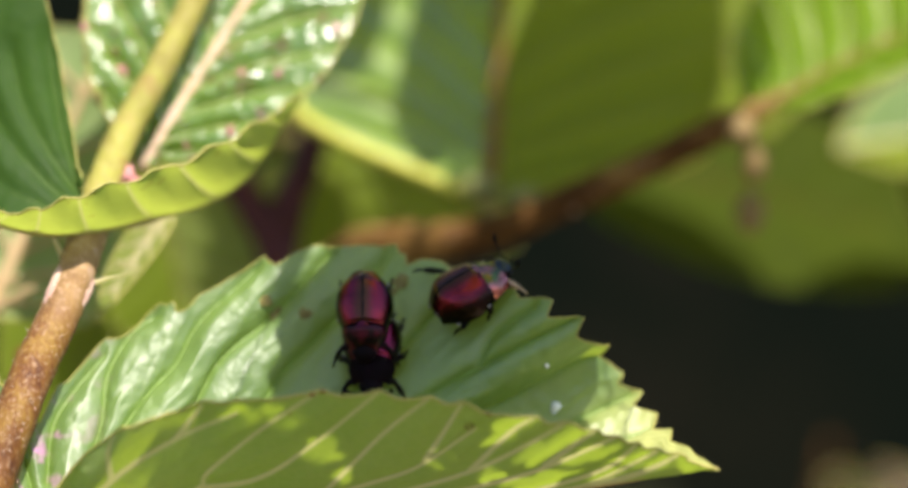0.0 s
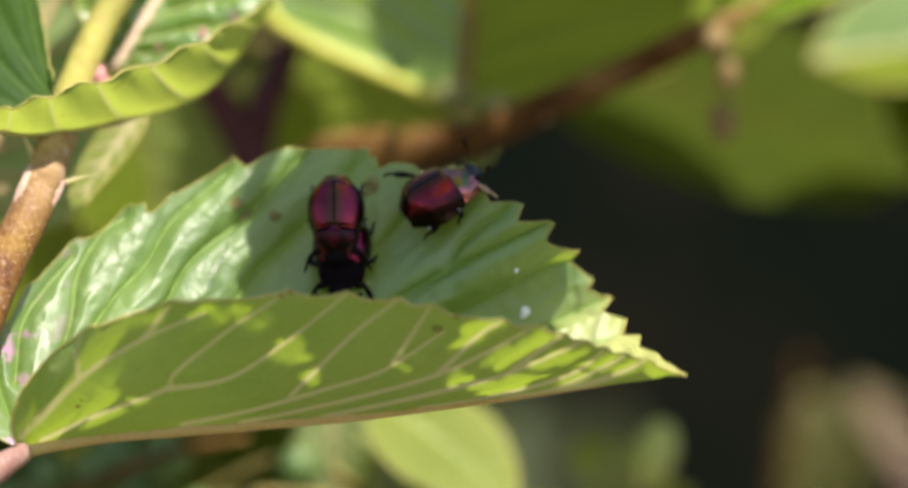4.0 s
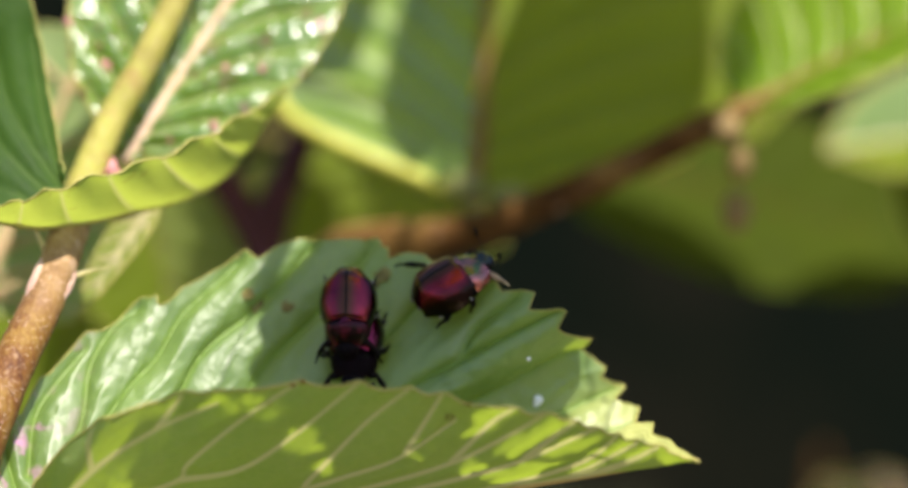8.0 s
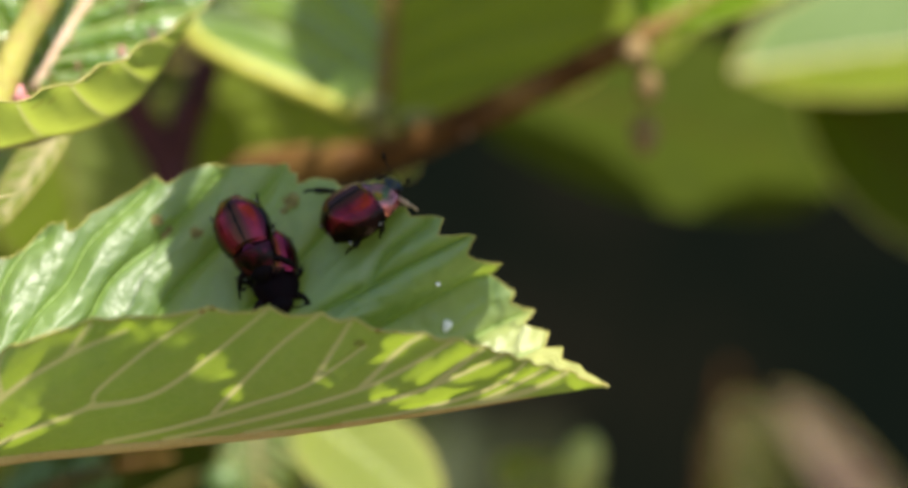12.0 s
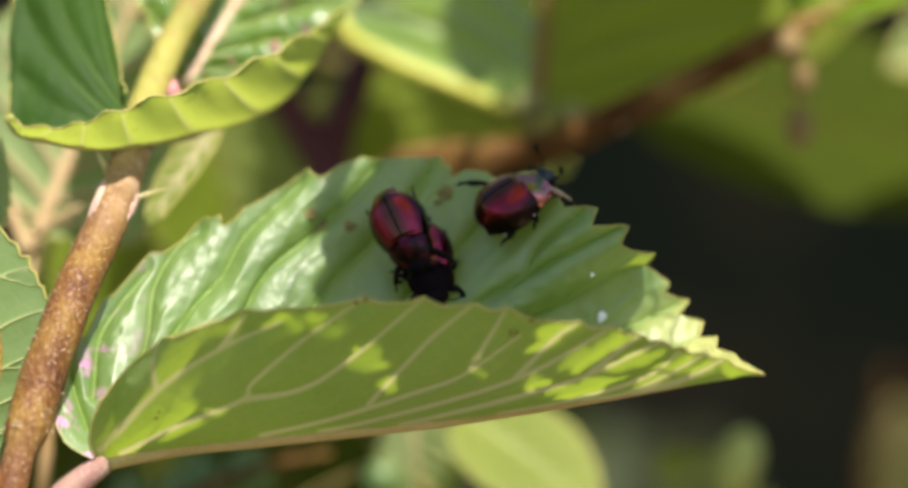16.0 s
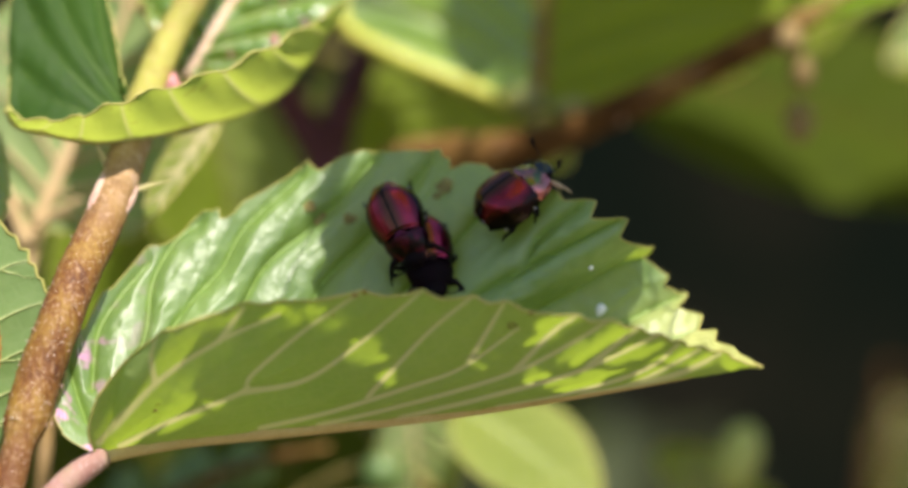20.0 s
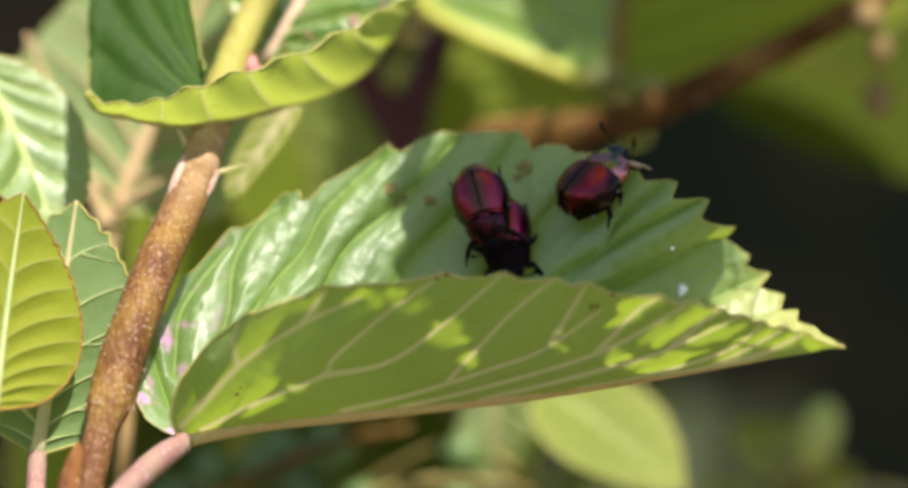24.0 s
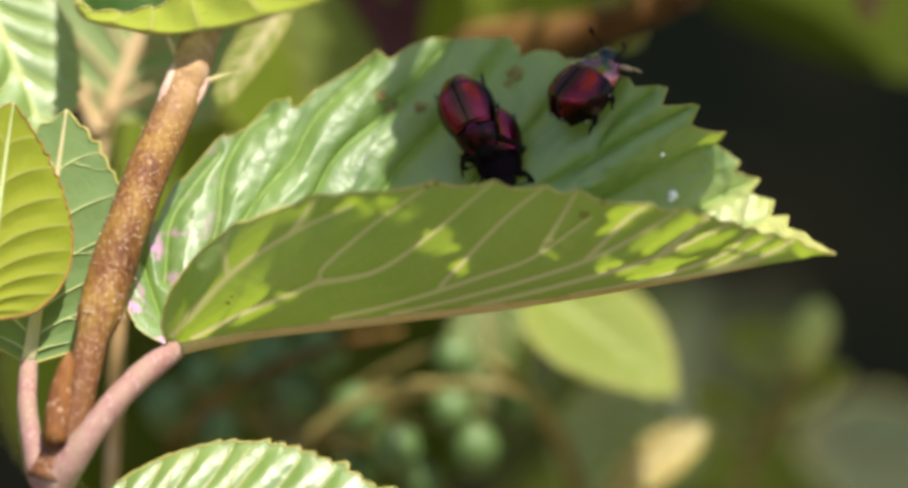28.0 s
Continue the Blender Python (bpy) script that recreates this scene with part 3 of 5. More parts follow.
def plain_leaf(name, parent, base, tip, face, width, mats, label="", fold=25.0, sag=0.0, left=1.0, right=1.0, veins=8, quilt=0.5, teeth=22, tooth=0.6, seed=0, curl=0.0, bites=(), shape=(0.8, 0.8), **kw):
    """A leaf of the common oval shape from base to tip (mm), its upper side turned to face, folded up along the midrib."""
    base, tip, face = (np.asarray(q, float) for q in (base, tip, face))
    ax = tip - base
    length = np.linalg.norm(ax)
    ax /= length
    up = face - (face @ ax) * ax
    up /= np.linalg.norm(up)
    side = np.cross(up, ax)
    t = np.linspace(0, 1, 9)
    mid = base + np.outer(t * length, ax) + np.outer(sag * 4 * t * (1 - t), up)
    halves = []
    for sg, share in ((1, left), (-1, right)):
        rows = []
        for s in np.linspace(0, 1, 12):
            hw = width * share * math.sin(math.pi * s ** shape[0]) ** shape[1] if 0 < s < 1 else 0.0
            c = s - 0.24 * math.sin(math.pi * s)
            f = radians(fold + curl * s)
            q = base + ax * length * s + up * sag * 4 * s * (1 - s) + sg * side * hw * math.cos(f) + up * hw * math.sin(f)
            rows.append((c, *q))
        halves.append(Half(mid, rows, veins=veins, quilt=quilt, teeth=teeth, tooth=tooth, normal=up, seed=seed + (sg > 0), bulge=0.0, bites=bites))
    return leaf(name, parent, mid, halves, mats, label, **kw)[0]


# ---- setting ----
def setting():
    n = 60
    xs = np.linspace(-1, 1, n)
    gx, gy = np.meshgrid(np.sign(xs) * np.abs(xs) ** 3 * 400, np.sign(xs) * np.abs(xs) ** 3 * 400)
    gz = -0.95 + 0.02 * np.sin(gx * 3.1) * np.cos(gy * 2.3)
    v = np.stack([gx, gy, gz], 2).reshape(-1, 3)
    f = [(i * n + j, i * n + j + 1, (i + 1) * n + j + 1, (i + 1) * n + j) for i in range(n - 1) for j in range(n - 1)]
    # unseen ground, kept pale tan to bounce light up under the leaves
    tagged(mesh_ob("ground", v, f, SOIL), "pale tan ground under the shrub, unseen, added to bounce light up", "ground", kind="structure")
    # added wall that stands for the dark depth behind the shrub
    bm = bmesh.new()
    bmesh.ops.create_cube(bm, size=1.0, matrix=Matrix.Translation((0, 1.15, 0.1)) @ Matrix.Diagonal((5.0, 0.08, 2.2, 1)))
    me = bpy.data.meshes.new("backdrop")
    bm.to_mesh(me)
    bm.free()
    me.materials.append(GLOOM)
    tagged(new("backdrop", me), "added near-black wall standing for the deep shade behind the shrub", "wall", kind="structure")


setting()

# ---- the shoot with the folded leaf ----
shoot = thing("shrub_shoot", "brown and green shrub shoot with toothed, insect-eaten leaves", "shrub")

tube("stem", [(-51.07, -17.00, -38.76), (-48.90, -15.00, -33.5), (-47.60, -13.00, -28.0), (-46.60, -11.00, -23.6), (-45.90, -9.50, -21.0), (-44.60, -7.00, -16.2), (-42.80, -5.00, -11.0), (-40.75, -1.00, -5.2), (-39.00, 2.00, -1.2), (-37.70, 5.00, 2.2), (-36.60, 7.80, 5.6), (-35.80, 11.50, 8.6), (-34.60, 18.00, 13.88), (-32.12, 25.00, 20.69), (-28.68, 28.00, 27.23), (-24.63, 33.00, 36.17), (-20.58, 40.00, 46.63)],
     [0.0024, 0.0021, 0.0018, 0.0017, 0.0024, 0.0025, 0.0024, 0.00235, 0.0023, 0.0022, 0.0021, 0.0021, 0.0019, 0.0018, 0.0017, 0.0016, 0.0015], STEM, shoot, 28, "rough orange-brown stem turning yellow-green above", 0.06, 170)


def stem_hairs():
    """Short pale hairs standing in tufts along the bark."""
    rng = random.Random(21)
    axis = spline([(-45.90, -9.50, -21.0), (-44.60, -7.00, -16.2), (-42.80, -5.00, -11.0), (-40.75, -1.00, -5.2), (-39.00, 2.00, -1.2)], 80)
    v, f = [], []
    for k in range(150):
        c = Vector(axis[min(79, int(rng.random() * 80))]) / 1000
        a0 = rng.gauss(-0.25, 0.5)
        for _ in range(rng.randint(2, 4)):
            a = a0 + rng.uniform(-0.12, 0.12)
            out = Vector((math.sin(a), -math.cos(a), 0))
            q = c + out * 0.00235 + Vector((rng.uniform(-1, 1), 0, rng.uniform(-1, 1))) * 0.0002
            tip = q + out * 0.00025 + Vector((rng.uniform(-1, 1), rng.uniform(-0.5, 0.5), rng.uniform(-1, 1))) * 0.0004
            v2, f2 = tube_data([q, q.lerp(tip, 0.5), tip], [0.00006, 0.00005, 0.00002], 4)
            f += [tuple(i + len(v) for i in g) for g in f2]
            v += v2
    mesh_ob("stem_hairs", v, f, HAIR, shoot, "whitish hairs on the bark")


HAIR = rough_mat("pale_hair", [(0.3, (0.50, 0.38, 0.26)), (0.7, (0.68, 0.58, 0.48))], 900, 0.6)
stem_hairs()


def node_swelling():
    tube("leaf_scar", [(-40.0, 1.0, -0.9), (-39.3, 3.4, 2.2), (-38.4, 5.6, 4.6), (-37.6, 8.5, 7.0)], [0.0003, 0.0008, 0.0008, 0.0003], SCAR, shoot, 10, "pale pinkish leaf scar", 0.15, 16)
    tube("leaf_scar", [(-36.80, 2.60, 0.09), (-35.92, 5.0, 2.31), (-35.50, 6.5, 3.77), (-35.20, 7.6, 5.50)], [0.0003, 0.0008, 0.0008, 0.0003], SCAR, shoot, 10, "pale pinkish leaf scar", 0.15, 16)
    tube("bract", [(-35.51, 6.50, 3.51), (-34.02, 7.00, 4.13), (-32.44, 9.00, 4.58), (-31.01, 8.00, 4.95)], [0.0004, 0.00025, 0.00016, 0.00006], LIT_STALK, shoot, 6, "thin pale bract", 0.1, 10)
    tube("bract", [(-38.04, 8.50, 6.0), (-38.88, 8.50, 7.79), (-39.70, 9.00, 9.44)], [0.0005, 0.0003, 0.0001], LIT_STALK, shoot, 6, "thin pale bract", 0.1, 8)
    tube("axil_bud", [(-31.99, 20.00, 14.49), (-31.56, 19.00, 15.56), (-31.54, 20.00, 16.73)], [0.0007, 0.0008, 0.0003], PINK, shoot, 8, "small pink bud", 0.2, 8)
    blob("axil_bud", Vector((-30.92, 19.00, 15.05)) / 1000, (0.0009, 0.0006, 0.0005), PINK, shoot, lump=0.3, seed=3)
    tube("bark_flake", [(-50.15, -18.00, -34.38), (-49.79, -16.00, -30.18), (-48.99, -15.00, -26.24), (-48.75, -15.00, -24.77)], [0.0013, 0.0014, 0.0009, 0.0001], BARK, shoot, 8, "split sliver of bark", 0.1, 14)
    tube("bark_flake", [(-47.75, -10.80, -22.6), (-47.35, -10.30, -21.0), (-46.50, -9.30, -18.6), (-45.60, -7.80, -15.8)], [0.0003, 0.0009, 0.0009, 0.0004], BARK, shoot, 8, "", 0.2, 10)
    rng = random.Random(4)
    for k in range(34):
        f = rng.random()
        c = Vector(spline([(-49.24, -15.00, -32.98), (-44.68, -9.00, -19.65), (-42.60, -4.80, -10.46), (-38.80, 2.50, -0.6)], 50)[int(f * 49)]) / 1000
        a = rng.uniform(-1.2, 1.2)
        q = c + Vector((math.sin(a) * 0.0023, -math.cos(a) * 0.0023, 0))
        blob("lenticel", q, (0.00010, 0.00007, rng.uniform(0.00012, 0.0003)), SCAR, shoot, rings=4, sides=6, lump=0.4, seed=k)


LIT_STALK = RIB
node_swelling()


# the folded leaf on which the beetles sit
MID = [(-38.25, -8.00, -24.75), (-34.40, -4.00, -24.00), (-28.96, 0.00, -23.19), (-20.90, 2.00, -22.49), (-11.53, 3.00, -21.58), (-2.13, 2.00, -20.55), (7.24, 0.00, -19.19), (16.52, -4.00, -17.67), (24.47, -8.00, -16.22), (29.26, -12.00, -15.15), (32.34, -15.00, -15.10)]
NEAR = [
    (0.0, -38.46, -10.00, -24.44), (0.0, -39.10, -12.00, -21.73), (0.005, -38.19, -13.00, -18.20), (0.01, -35.08, -14.00, -14.44), (0.02, -29.64, -19.50, -10.81), (0.03, -21.65, -19.50, -8.41),
    (0.07, -13.70, -19.50, -7.61), (0.13, -6.36, -19.50, -7.31), (0.27, 0.37, -19.50, -7.80), (0.34, 5.87, -19.50, -8.59), (0.40, 11.99, -19.50, -9.76), (0.44, 18.10, -19.50, -10.92),
    (0.51, 23.61, -16.00, -12.63), (0.62, 28.20, -16.00, -13.67), (0.80, 30.87, -15.00, -14.36), (1.0, 32.34, -15.00, -15.10)]
FAR = [
    (0.0, -39.27, -8.00, -24.19), (0.0, -41.60, -7.00, -23.06), (0.0, -43.30, -5.00, -20.38), (0.0, -42.75, -1.50, -16.72), (0.005, -40.95, 2.50, -11.93), (0.01, -37.08, 7.00, -5.89), (0.02, -28.75, 11.50, 0.67),
    (0.04, -22.78, 13.00, 3.14), (0.08, -17.08, 14.00, 6.32), (0.15, -10.43, 15.00, 7.98), (0.22, -2.48, 15.00, 8.17), (0.28, 2.91, 12.00, 6.56), (0.31, 8.58, 9.00, 4.51), (0.34, 13.57, 5.00, 2.23),
    (0.38, 17.84, 5.00, -0.53), (0.47, 21.82, 13.00, -4.47), (0.57, 24.61, 13.00, -7.96), (0.70, 26.95, 7.00, -11.05), (0.86, 29.51, -2.00, -13.48), (1.0, 32.34, -15.00, -15.10)]
NEAR_VEINS = [
    [(-38.2, -23.3), (-31.9, -16.6), (-25.0, -12.3), (-18.5, -9.6)], [(-32.0, -16.6), (-32.2, -13.8), (-31.6, -11.4)], [(-25.0, -12.2), (-23.5, -10.4), (-22.2, -8.9)],
    [(-36.0, -23.6), (-30.0, -20.4), (-23.0, -17.5), (-22.0, -15.8), (-16.2, -11.3), (-10.0, -7.4)],
    [(-23.0, -17.5), (-16.5, -16.3), (-10.5, -12.6), (-3.6, -7.3)],
    [(-21.3, -21.9), (-13.8, -19.9), (-5.2, -17.0), (0.4, -15.0), (6.6, -11.0)],
    [(-9.6, -18.1), (-8.3, -16.6), (-3.0, -11.4), (1.8, -7.8)], [(1.3, -14.3), (3.5, -10.9), (5.4, -7.9)]]
TIP_VEINS = [
    [(-15.0, -21.6), (-8.9, -20.0), (5.3, -15.7), (12.4, -12.4), (16.5, -10.1)], [(6.2, -15.2), (10.2, -11.4), (12.5, -10.0)],
    [(-6.2, -20.8), (6.0, -17.3), (13.4, -15.1), (21.7, -11.8)], [(14.0, -14.7), (17.0, -12.6), (19.2, -11.2)],
    [(4.3, -19.5), (10.9, -18.0), (20.2, -15.1), (23.5, -12.8)], [(13.4, -17.9), (18.3, -16.8), (25.7, -13.4)], [(19.0, -16.9), (24.5, -15.2), (27.9, -13.8)]]
BASE_VEINS = [
    [(-39.6, -20.4), (-41.2, -16.6), (-42.3, -13.0)], [(-39.3, -17.0), (-38.9, -11.0), (-36.6, -7.2), (-33.6, -3.6)],
    [(-37.5, -22.0), (-33.9, -11.5), (-33.2, -5.5), (-30.7, -1.2), (-28.3, 0.6)], [(-37.0, -22.0), (-30.5, -9.8), (-26.0, -4.3), (-23.3, 0.4), (-17.2, 5.9)],
    [(-35.0, -22.0), (-24.6, -11.0), (-20.9, -4.2), (-15.2, 0.9), (-9.2, 7.5)], [(-32.0, -22.0), (-18.0, -10.5), (-14.2, -5.2), (-9.0, 0.2), (-3.2, 7.4)]]
FAR_VEINS = [
    [(-26.0, -21.5), (-11.0, -11.5), (-5.0, -5.5), (1.0, 0.2), (5.4, 5.2)], [(-18.0, -21.0), (-4.0, -10.5), (6.7, -4.6), (14.0, -1.3), (17.6, 0.4)],
    [(6.7, -4.6), (8.5, -0.8), (13.0, 2.2)], [(-10.0, -20.6), (2.0, -13.5), (12.0, -8.6), (18.6, -4.6), (21.4, -3.8)],
    [(-2.0, -20.0), (10.0, -14.0), (18.5, -9.8), (24.0, -7.4)], [(8.0, -18.6), (17.5, -13.4), (26.0, -10.6)]]
near_half = Half(MID, NEAR, (0.66, 0.26), 0.8, 13, 0.85, 26, 0.35, (), (0, -1, -0.3), 2, 0.05, 0.20, True, 0.55, lines=NEAR_VEINS + TIP_VEINS, panel=1.6)
far_half = Half(MID, FAR, (0.52, 0.46), -0.6, 11, 1.5, 27, 1.9, ((0.352, 0.010, 0.055), (0.44, 0.012, 0.03), (0.548, 0.014, 0.035)), (0, -1, 0.4), 5, 0.10, -0.25, False, 0.8, lines=BASE_VEINS + FAR_VEINS, panel=1.5)
main_leaf, GRIDS = leaf("leaf", shoot, MID, [near_half, far_half], [UNDER, UPPER], "leaf folded lengthwise, glossy above, matt veined underside", 1.15, MIDRIB, (0, 0), RIB_GREEN, 620, 60, 0.15, EDGE, 0.55, 0.13, True, True,
                        [(-50.60, -17.00, -39.18), (-48.80, -17.50, -36.70), (-46.70, -17.00, -33.70), (-43.80, -15.00, -30.00), (-40.70, -12.00, -26.96), (-37.77, -9.00, -24.84)], (2.0, 1.75, 1.5, 1.4, 1.45, 1.15))


def on_blade(grid, u, v, lift=0.0):
    """The point of a blade's grid nearest to (x, z) in mm, with its normal."""
    p, nor = grid[0].reshape(-1, 3), grid[1].reshape(-1, 3)
    k = ((p[:, 0] - u) ** 2 + (p[:, 2] - v) ** 2).argmin()
    return Vector(p[k] + nor[k] * lift) / 1000, Vector(nor[k])


def patch(name, grid, u, v, r, mat, hollow=0.0, seed=0, label=""):
    """A small ragged scar lying on a blade."""
    c, nrm = on_blade(grid, u, v, 0.08)
    q = nrm.to_track_quat("Z", "Y").to_matrix()
    rng = random.Random(seed)
    k = 14
    rim = [r * (0.75 + 0.5 * rng.random()) for _ in range(k)]
    verts, faces = [], []
    for f, h in ((hollow, 0.0), (0.6 + hollow * 0.4, 0.12), (1.0, 0.0)):
        for j in range(k):
            a = 2 * math.pi * j / k
            verts.append(c + q @ Vector((math.cos(a) * rim[j] * f, math.sin(a) * rim[j] * f, h)) / 1000)
    for b in range(2):
        for j in range(k):
            faces.append((b * k + j, b * k + (j + 1) % k, (b + 1) * k + (j + 1) % k, (b + 1) * k + j))
    if hollow == 0:
        faces.append(tuple(range(k)))
    mesh_ob(name, verts, faces, mat, main_leaf, label)


G_NEAR, G_FAR = GRIDS
for u, v, r, s in ((-15.39, 0.60, 0.9, 1), (-16.09, 2.00, 0.8, 7), (-11.85, 0.73, 0.7, 2), (-1.40, 4.41, 1.0, 3), (-2.29, 3.40, 0.5, 4)):
    patch("blemish", G_FAR, u, v, r, BLEMISH, 0.0, s, "dry brown feeding scar")
patch("ring_spot", G_NEAR, 5.89, -10.52, 0.55, BLEMISH, 0.55, 5, "brown ring-shaped spot")
for u, v, r, s in ((7.84, -9.09, 0.3, 6), (-10.76, -7.43, 0.3, 8), (-9.54, -7.13, 0.35, 9), (-12.98, -9.58, 0.12, 10), (-32.07, -19.68, 0.25, 11), (-31.76, -19.12, 0.14, 12)):
    patch("speck", G_NEAR, u, v, r, BARK, 0.0, s)
for u, v, r in ((15.69, -9.00, 0.55), (14.44, -4.47, 0.25), (15.32, -9.74, 0.35)):
    c, nrm = on_blade(G_FAR, u, v, 0.15)
    blob("wax_bead", c, (r / 1000, r / 2000, r / 1000), DEW, main_leaf, lump=0.3, label="white waxy drop")


# other leaves of the shoot
CUP_VEINS = [[(-37.1, 14.5), (-40.6, 19.3), (-43.2, 23.8), (-44.8, 29.6)], [(-36.5, 14.8), (-38.4, 20.0), (-39.7, 25.7), (-40.6, 30.9)], [(-38.1, 13.2), (-43.8, 18.7), (-47.0, 23.2), (-48.5, 27.0)], [(-40.0, 12.3), (-44.5, 14.2), (-48.3, 17.4)]]


def shoot_leaves():
    mid = [(-49.29, 12.00, 12.64), (-48.14, 11.00, 10.86), (-44.50, 9.00, 9.95), (-40.00, 8.00, 9.12), (-34.95, 9.50, 9.50), (-29.50, 16.00, 10.80), (-23.35, 23.00, 12.60), (-19.00, 28.00, 15.40), (-15.30, 31.00, 20.50), (-11.85, 34.00, 26.10)]
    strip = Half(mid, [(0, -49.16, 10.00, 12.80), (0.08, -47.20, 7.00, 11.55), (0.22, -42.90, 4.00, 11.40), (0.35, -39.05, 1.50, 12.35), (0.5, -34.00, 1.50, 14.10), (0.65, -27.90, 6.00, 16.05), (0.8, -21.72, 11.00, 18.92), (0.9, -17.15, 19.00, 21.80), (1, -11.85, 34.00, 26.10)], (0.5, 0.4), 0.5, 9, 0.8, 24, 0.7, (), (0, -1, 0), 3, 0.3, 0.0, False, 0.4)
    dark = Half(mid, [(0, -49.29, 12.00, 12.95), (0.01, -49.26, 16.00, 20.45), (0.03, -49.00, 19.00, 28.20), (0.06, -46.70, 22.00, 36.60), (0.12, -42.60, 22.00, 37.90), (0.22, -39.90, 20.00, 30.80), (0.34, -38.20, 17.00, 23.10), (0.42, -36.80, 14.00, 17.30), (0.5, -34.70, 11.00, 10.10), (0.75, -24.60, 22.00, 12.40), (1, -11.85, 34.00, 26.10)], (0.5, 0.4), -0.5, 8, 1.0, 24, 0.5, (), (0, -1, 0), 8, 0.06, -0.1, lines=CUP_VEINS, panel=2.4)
    # one leaf, two tones: sun on the rim, shade inside, both in colour
    leaf("leaf", shoot, mid, [strip, dark], [STRIP, SHADED], "cupped leaf, inside darkened for shade, yellow-green rim lightened for sun", 0.55, EDGE, (1, 1), RIB_GREEN, 160, 30, 0.13, EDGE, 0.8, 0.2, False, False)
    chewed = plain_leaf("leaf", shoot, (-30.66, 29.00, 16.59), (-6.26, 53.00, 56.66), (0.13, -0.84, 0.52), 13.5, [CHEWED, CHEWED], "glossy green leaf pitted with feeding scars", 12, 1.0, 1.25, 0.95, 9, 1.5, 26, 0.6, 11, rib=0.8, rib_mat=PETIOLE_PALE, vein_mat=RIB_GREEN, edge_mat=EDGE, edge=0.22, vein_r=0.18)
    pale = plain_leaf("leaf", shoot, (-48.3, 46.00, -0.23), (-35.0, 56.00, 33.4), (0.1, 0.95, 0.3), 14, [PALE, PALE], "leaf showing its pale veined underside", 10, 0.5, 0.8, 1.25, 7, 0.5, 20, 0.5, 21, shape=(0.5, 0.5), rib=0.95, rib_mat=CREAM, petiole_mat=CREAM, vein_side=(-1, -1), vein_r=0.32, vein_mat=CREAM,
                      petiole=[(-54.9, 32.00, -21.9), (-52.4, 40.00, -14.3), (-50.3, 44.00, -7.8), (-48.3, 46.0, -0.03)], petiole_r=(1.6, 1.5, 1.3, 1.0))
    tube("vein", [(-49.2, 44.00, -2.20), (-51.6, 44.50, 3.6), (-54.6, 45.00, 11.0), (-58.5, 46.00, 20.0)], [0.0010, 0.0008, 0.0006, 0.0003], CREAM, pale, 8, "pale basal vein", 0.05, 24)
    tube("vein", [(-48.2, 44.00, -0.23), (-44.4, 43.00, 2.40), (-41.8, 43.00, 3.26)], [0.0006, 0.0004, 0.0002], CREAM, pale, 8, "", 0.05, 12)
    plain_leaf("leaf", shoot, (-62.61, 24.00, 17.45), (-51.95, 14.00, -4.99), (0.55, -0.8, 0.15), 8.0, [GLOSSY, GLOSSY], "glossy bright green leaf with a ragged end", 10, 0.6, 1, 1, 7, 0.9, 18, 0.6, 31, vein_mat=RIB_GREEN, rib_mat=RIB_GREEN, vein_r=0.16, bites=((0.86, 0.05, 0.3),))
    plain_leaf("leaf", shoot, (-53.60, -8.00, -26.4), (-50.0, 3.00, 0.72), (0.1, 0.9, 0.4), 10.0, [TORN, TORN], "pale leaf underside with a torn lower edge", 5, 0.3, 1, 1, 7, 0.4, 20, 0.5, 41, vein_side=(-1, -1), bites=((0.16, 0.03, 0.35),),
               vein_r=0.16, vein_mat=RIB_GREEN,
               petiole=[(-50.60, -17.00, -39.18), (-51.90, -16.50, -37.60), (-52.70, -15.00, -34.80), (-53.50, -12.00, -30.60), (-53.60, -8.00, -26.4)], petiole_r=(1.9, 1.4, 1.2, 1.1, 1.0))
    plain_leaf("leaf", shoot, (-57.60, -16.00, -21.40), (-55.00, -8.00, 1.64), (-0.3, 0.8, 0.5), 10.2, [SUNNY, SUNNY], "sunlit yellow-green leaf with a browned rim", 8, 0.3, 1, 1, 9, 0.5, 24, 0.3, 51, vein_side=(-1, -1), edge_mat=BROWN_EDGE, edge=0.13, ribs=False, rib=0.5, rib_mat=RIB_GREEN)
    plain_leaf("leaf", shoot, (-51.75, -14.00, -47.43), (-6.6, -24.00, -47.43), (0.0, -0.55, 0.83), 14.0, [GLOSSY, GLOSSY], "bright glossy leaf with a toothed edge", 20, 2.0, 1, 1, 12, 1.3, 26, 1.0, 61)
    plain_leaf("leaf", shoot, (-26.74, 32.00, 12.75), (-35.18, 26.00, -0.23), (-0.4, -0.7, 0.4), 2.6, [LIT, LIT], "small narrow yellow-green leaf", 15, 0.3, 1, 1, 6, 0.2, 14, 0.2, 71)


    co = np.array([v.co[:] for v in chewed.data.vertices]) * 1000
    rng = random.Random(9)
    for k in range(60):
        u, v = rng.uniform(-42, -20), rng.uniform(17, 38)
        if k > 38:
            u, v = rng.uniform(-24, -8), rng.uniform(22, 40)
        if k == 0:
            u, v = -32.96, 27.49
        q = co[((co[:, 0] - u) ** 2 + (co[:, 2] - v) ** 2).argmin()]
        r = 0.75 if k == 0 else rng.uniform(0.15, 0.5)
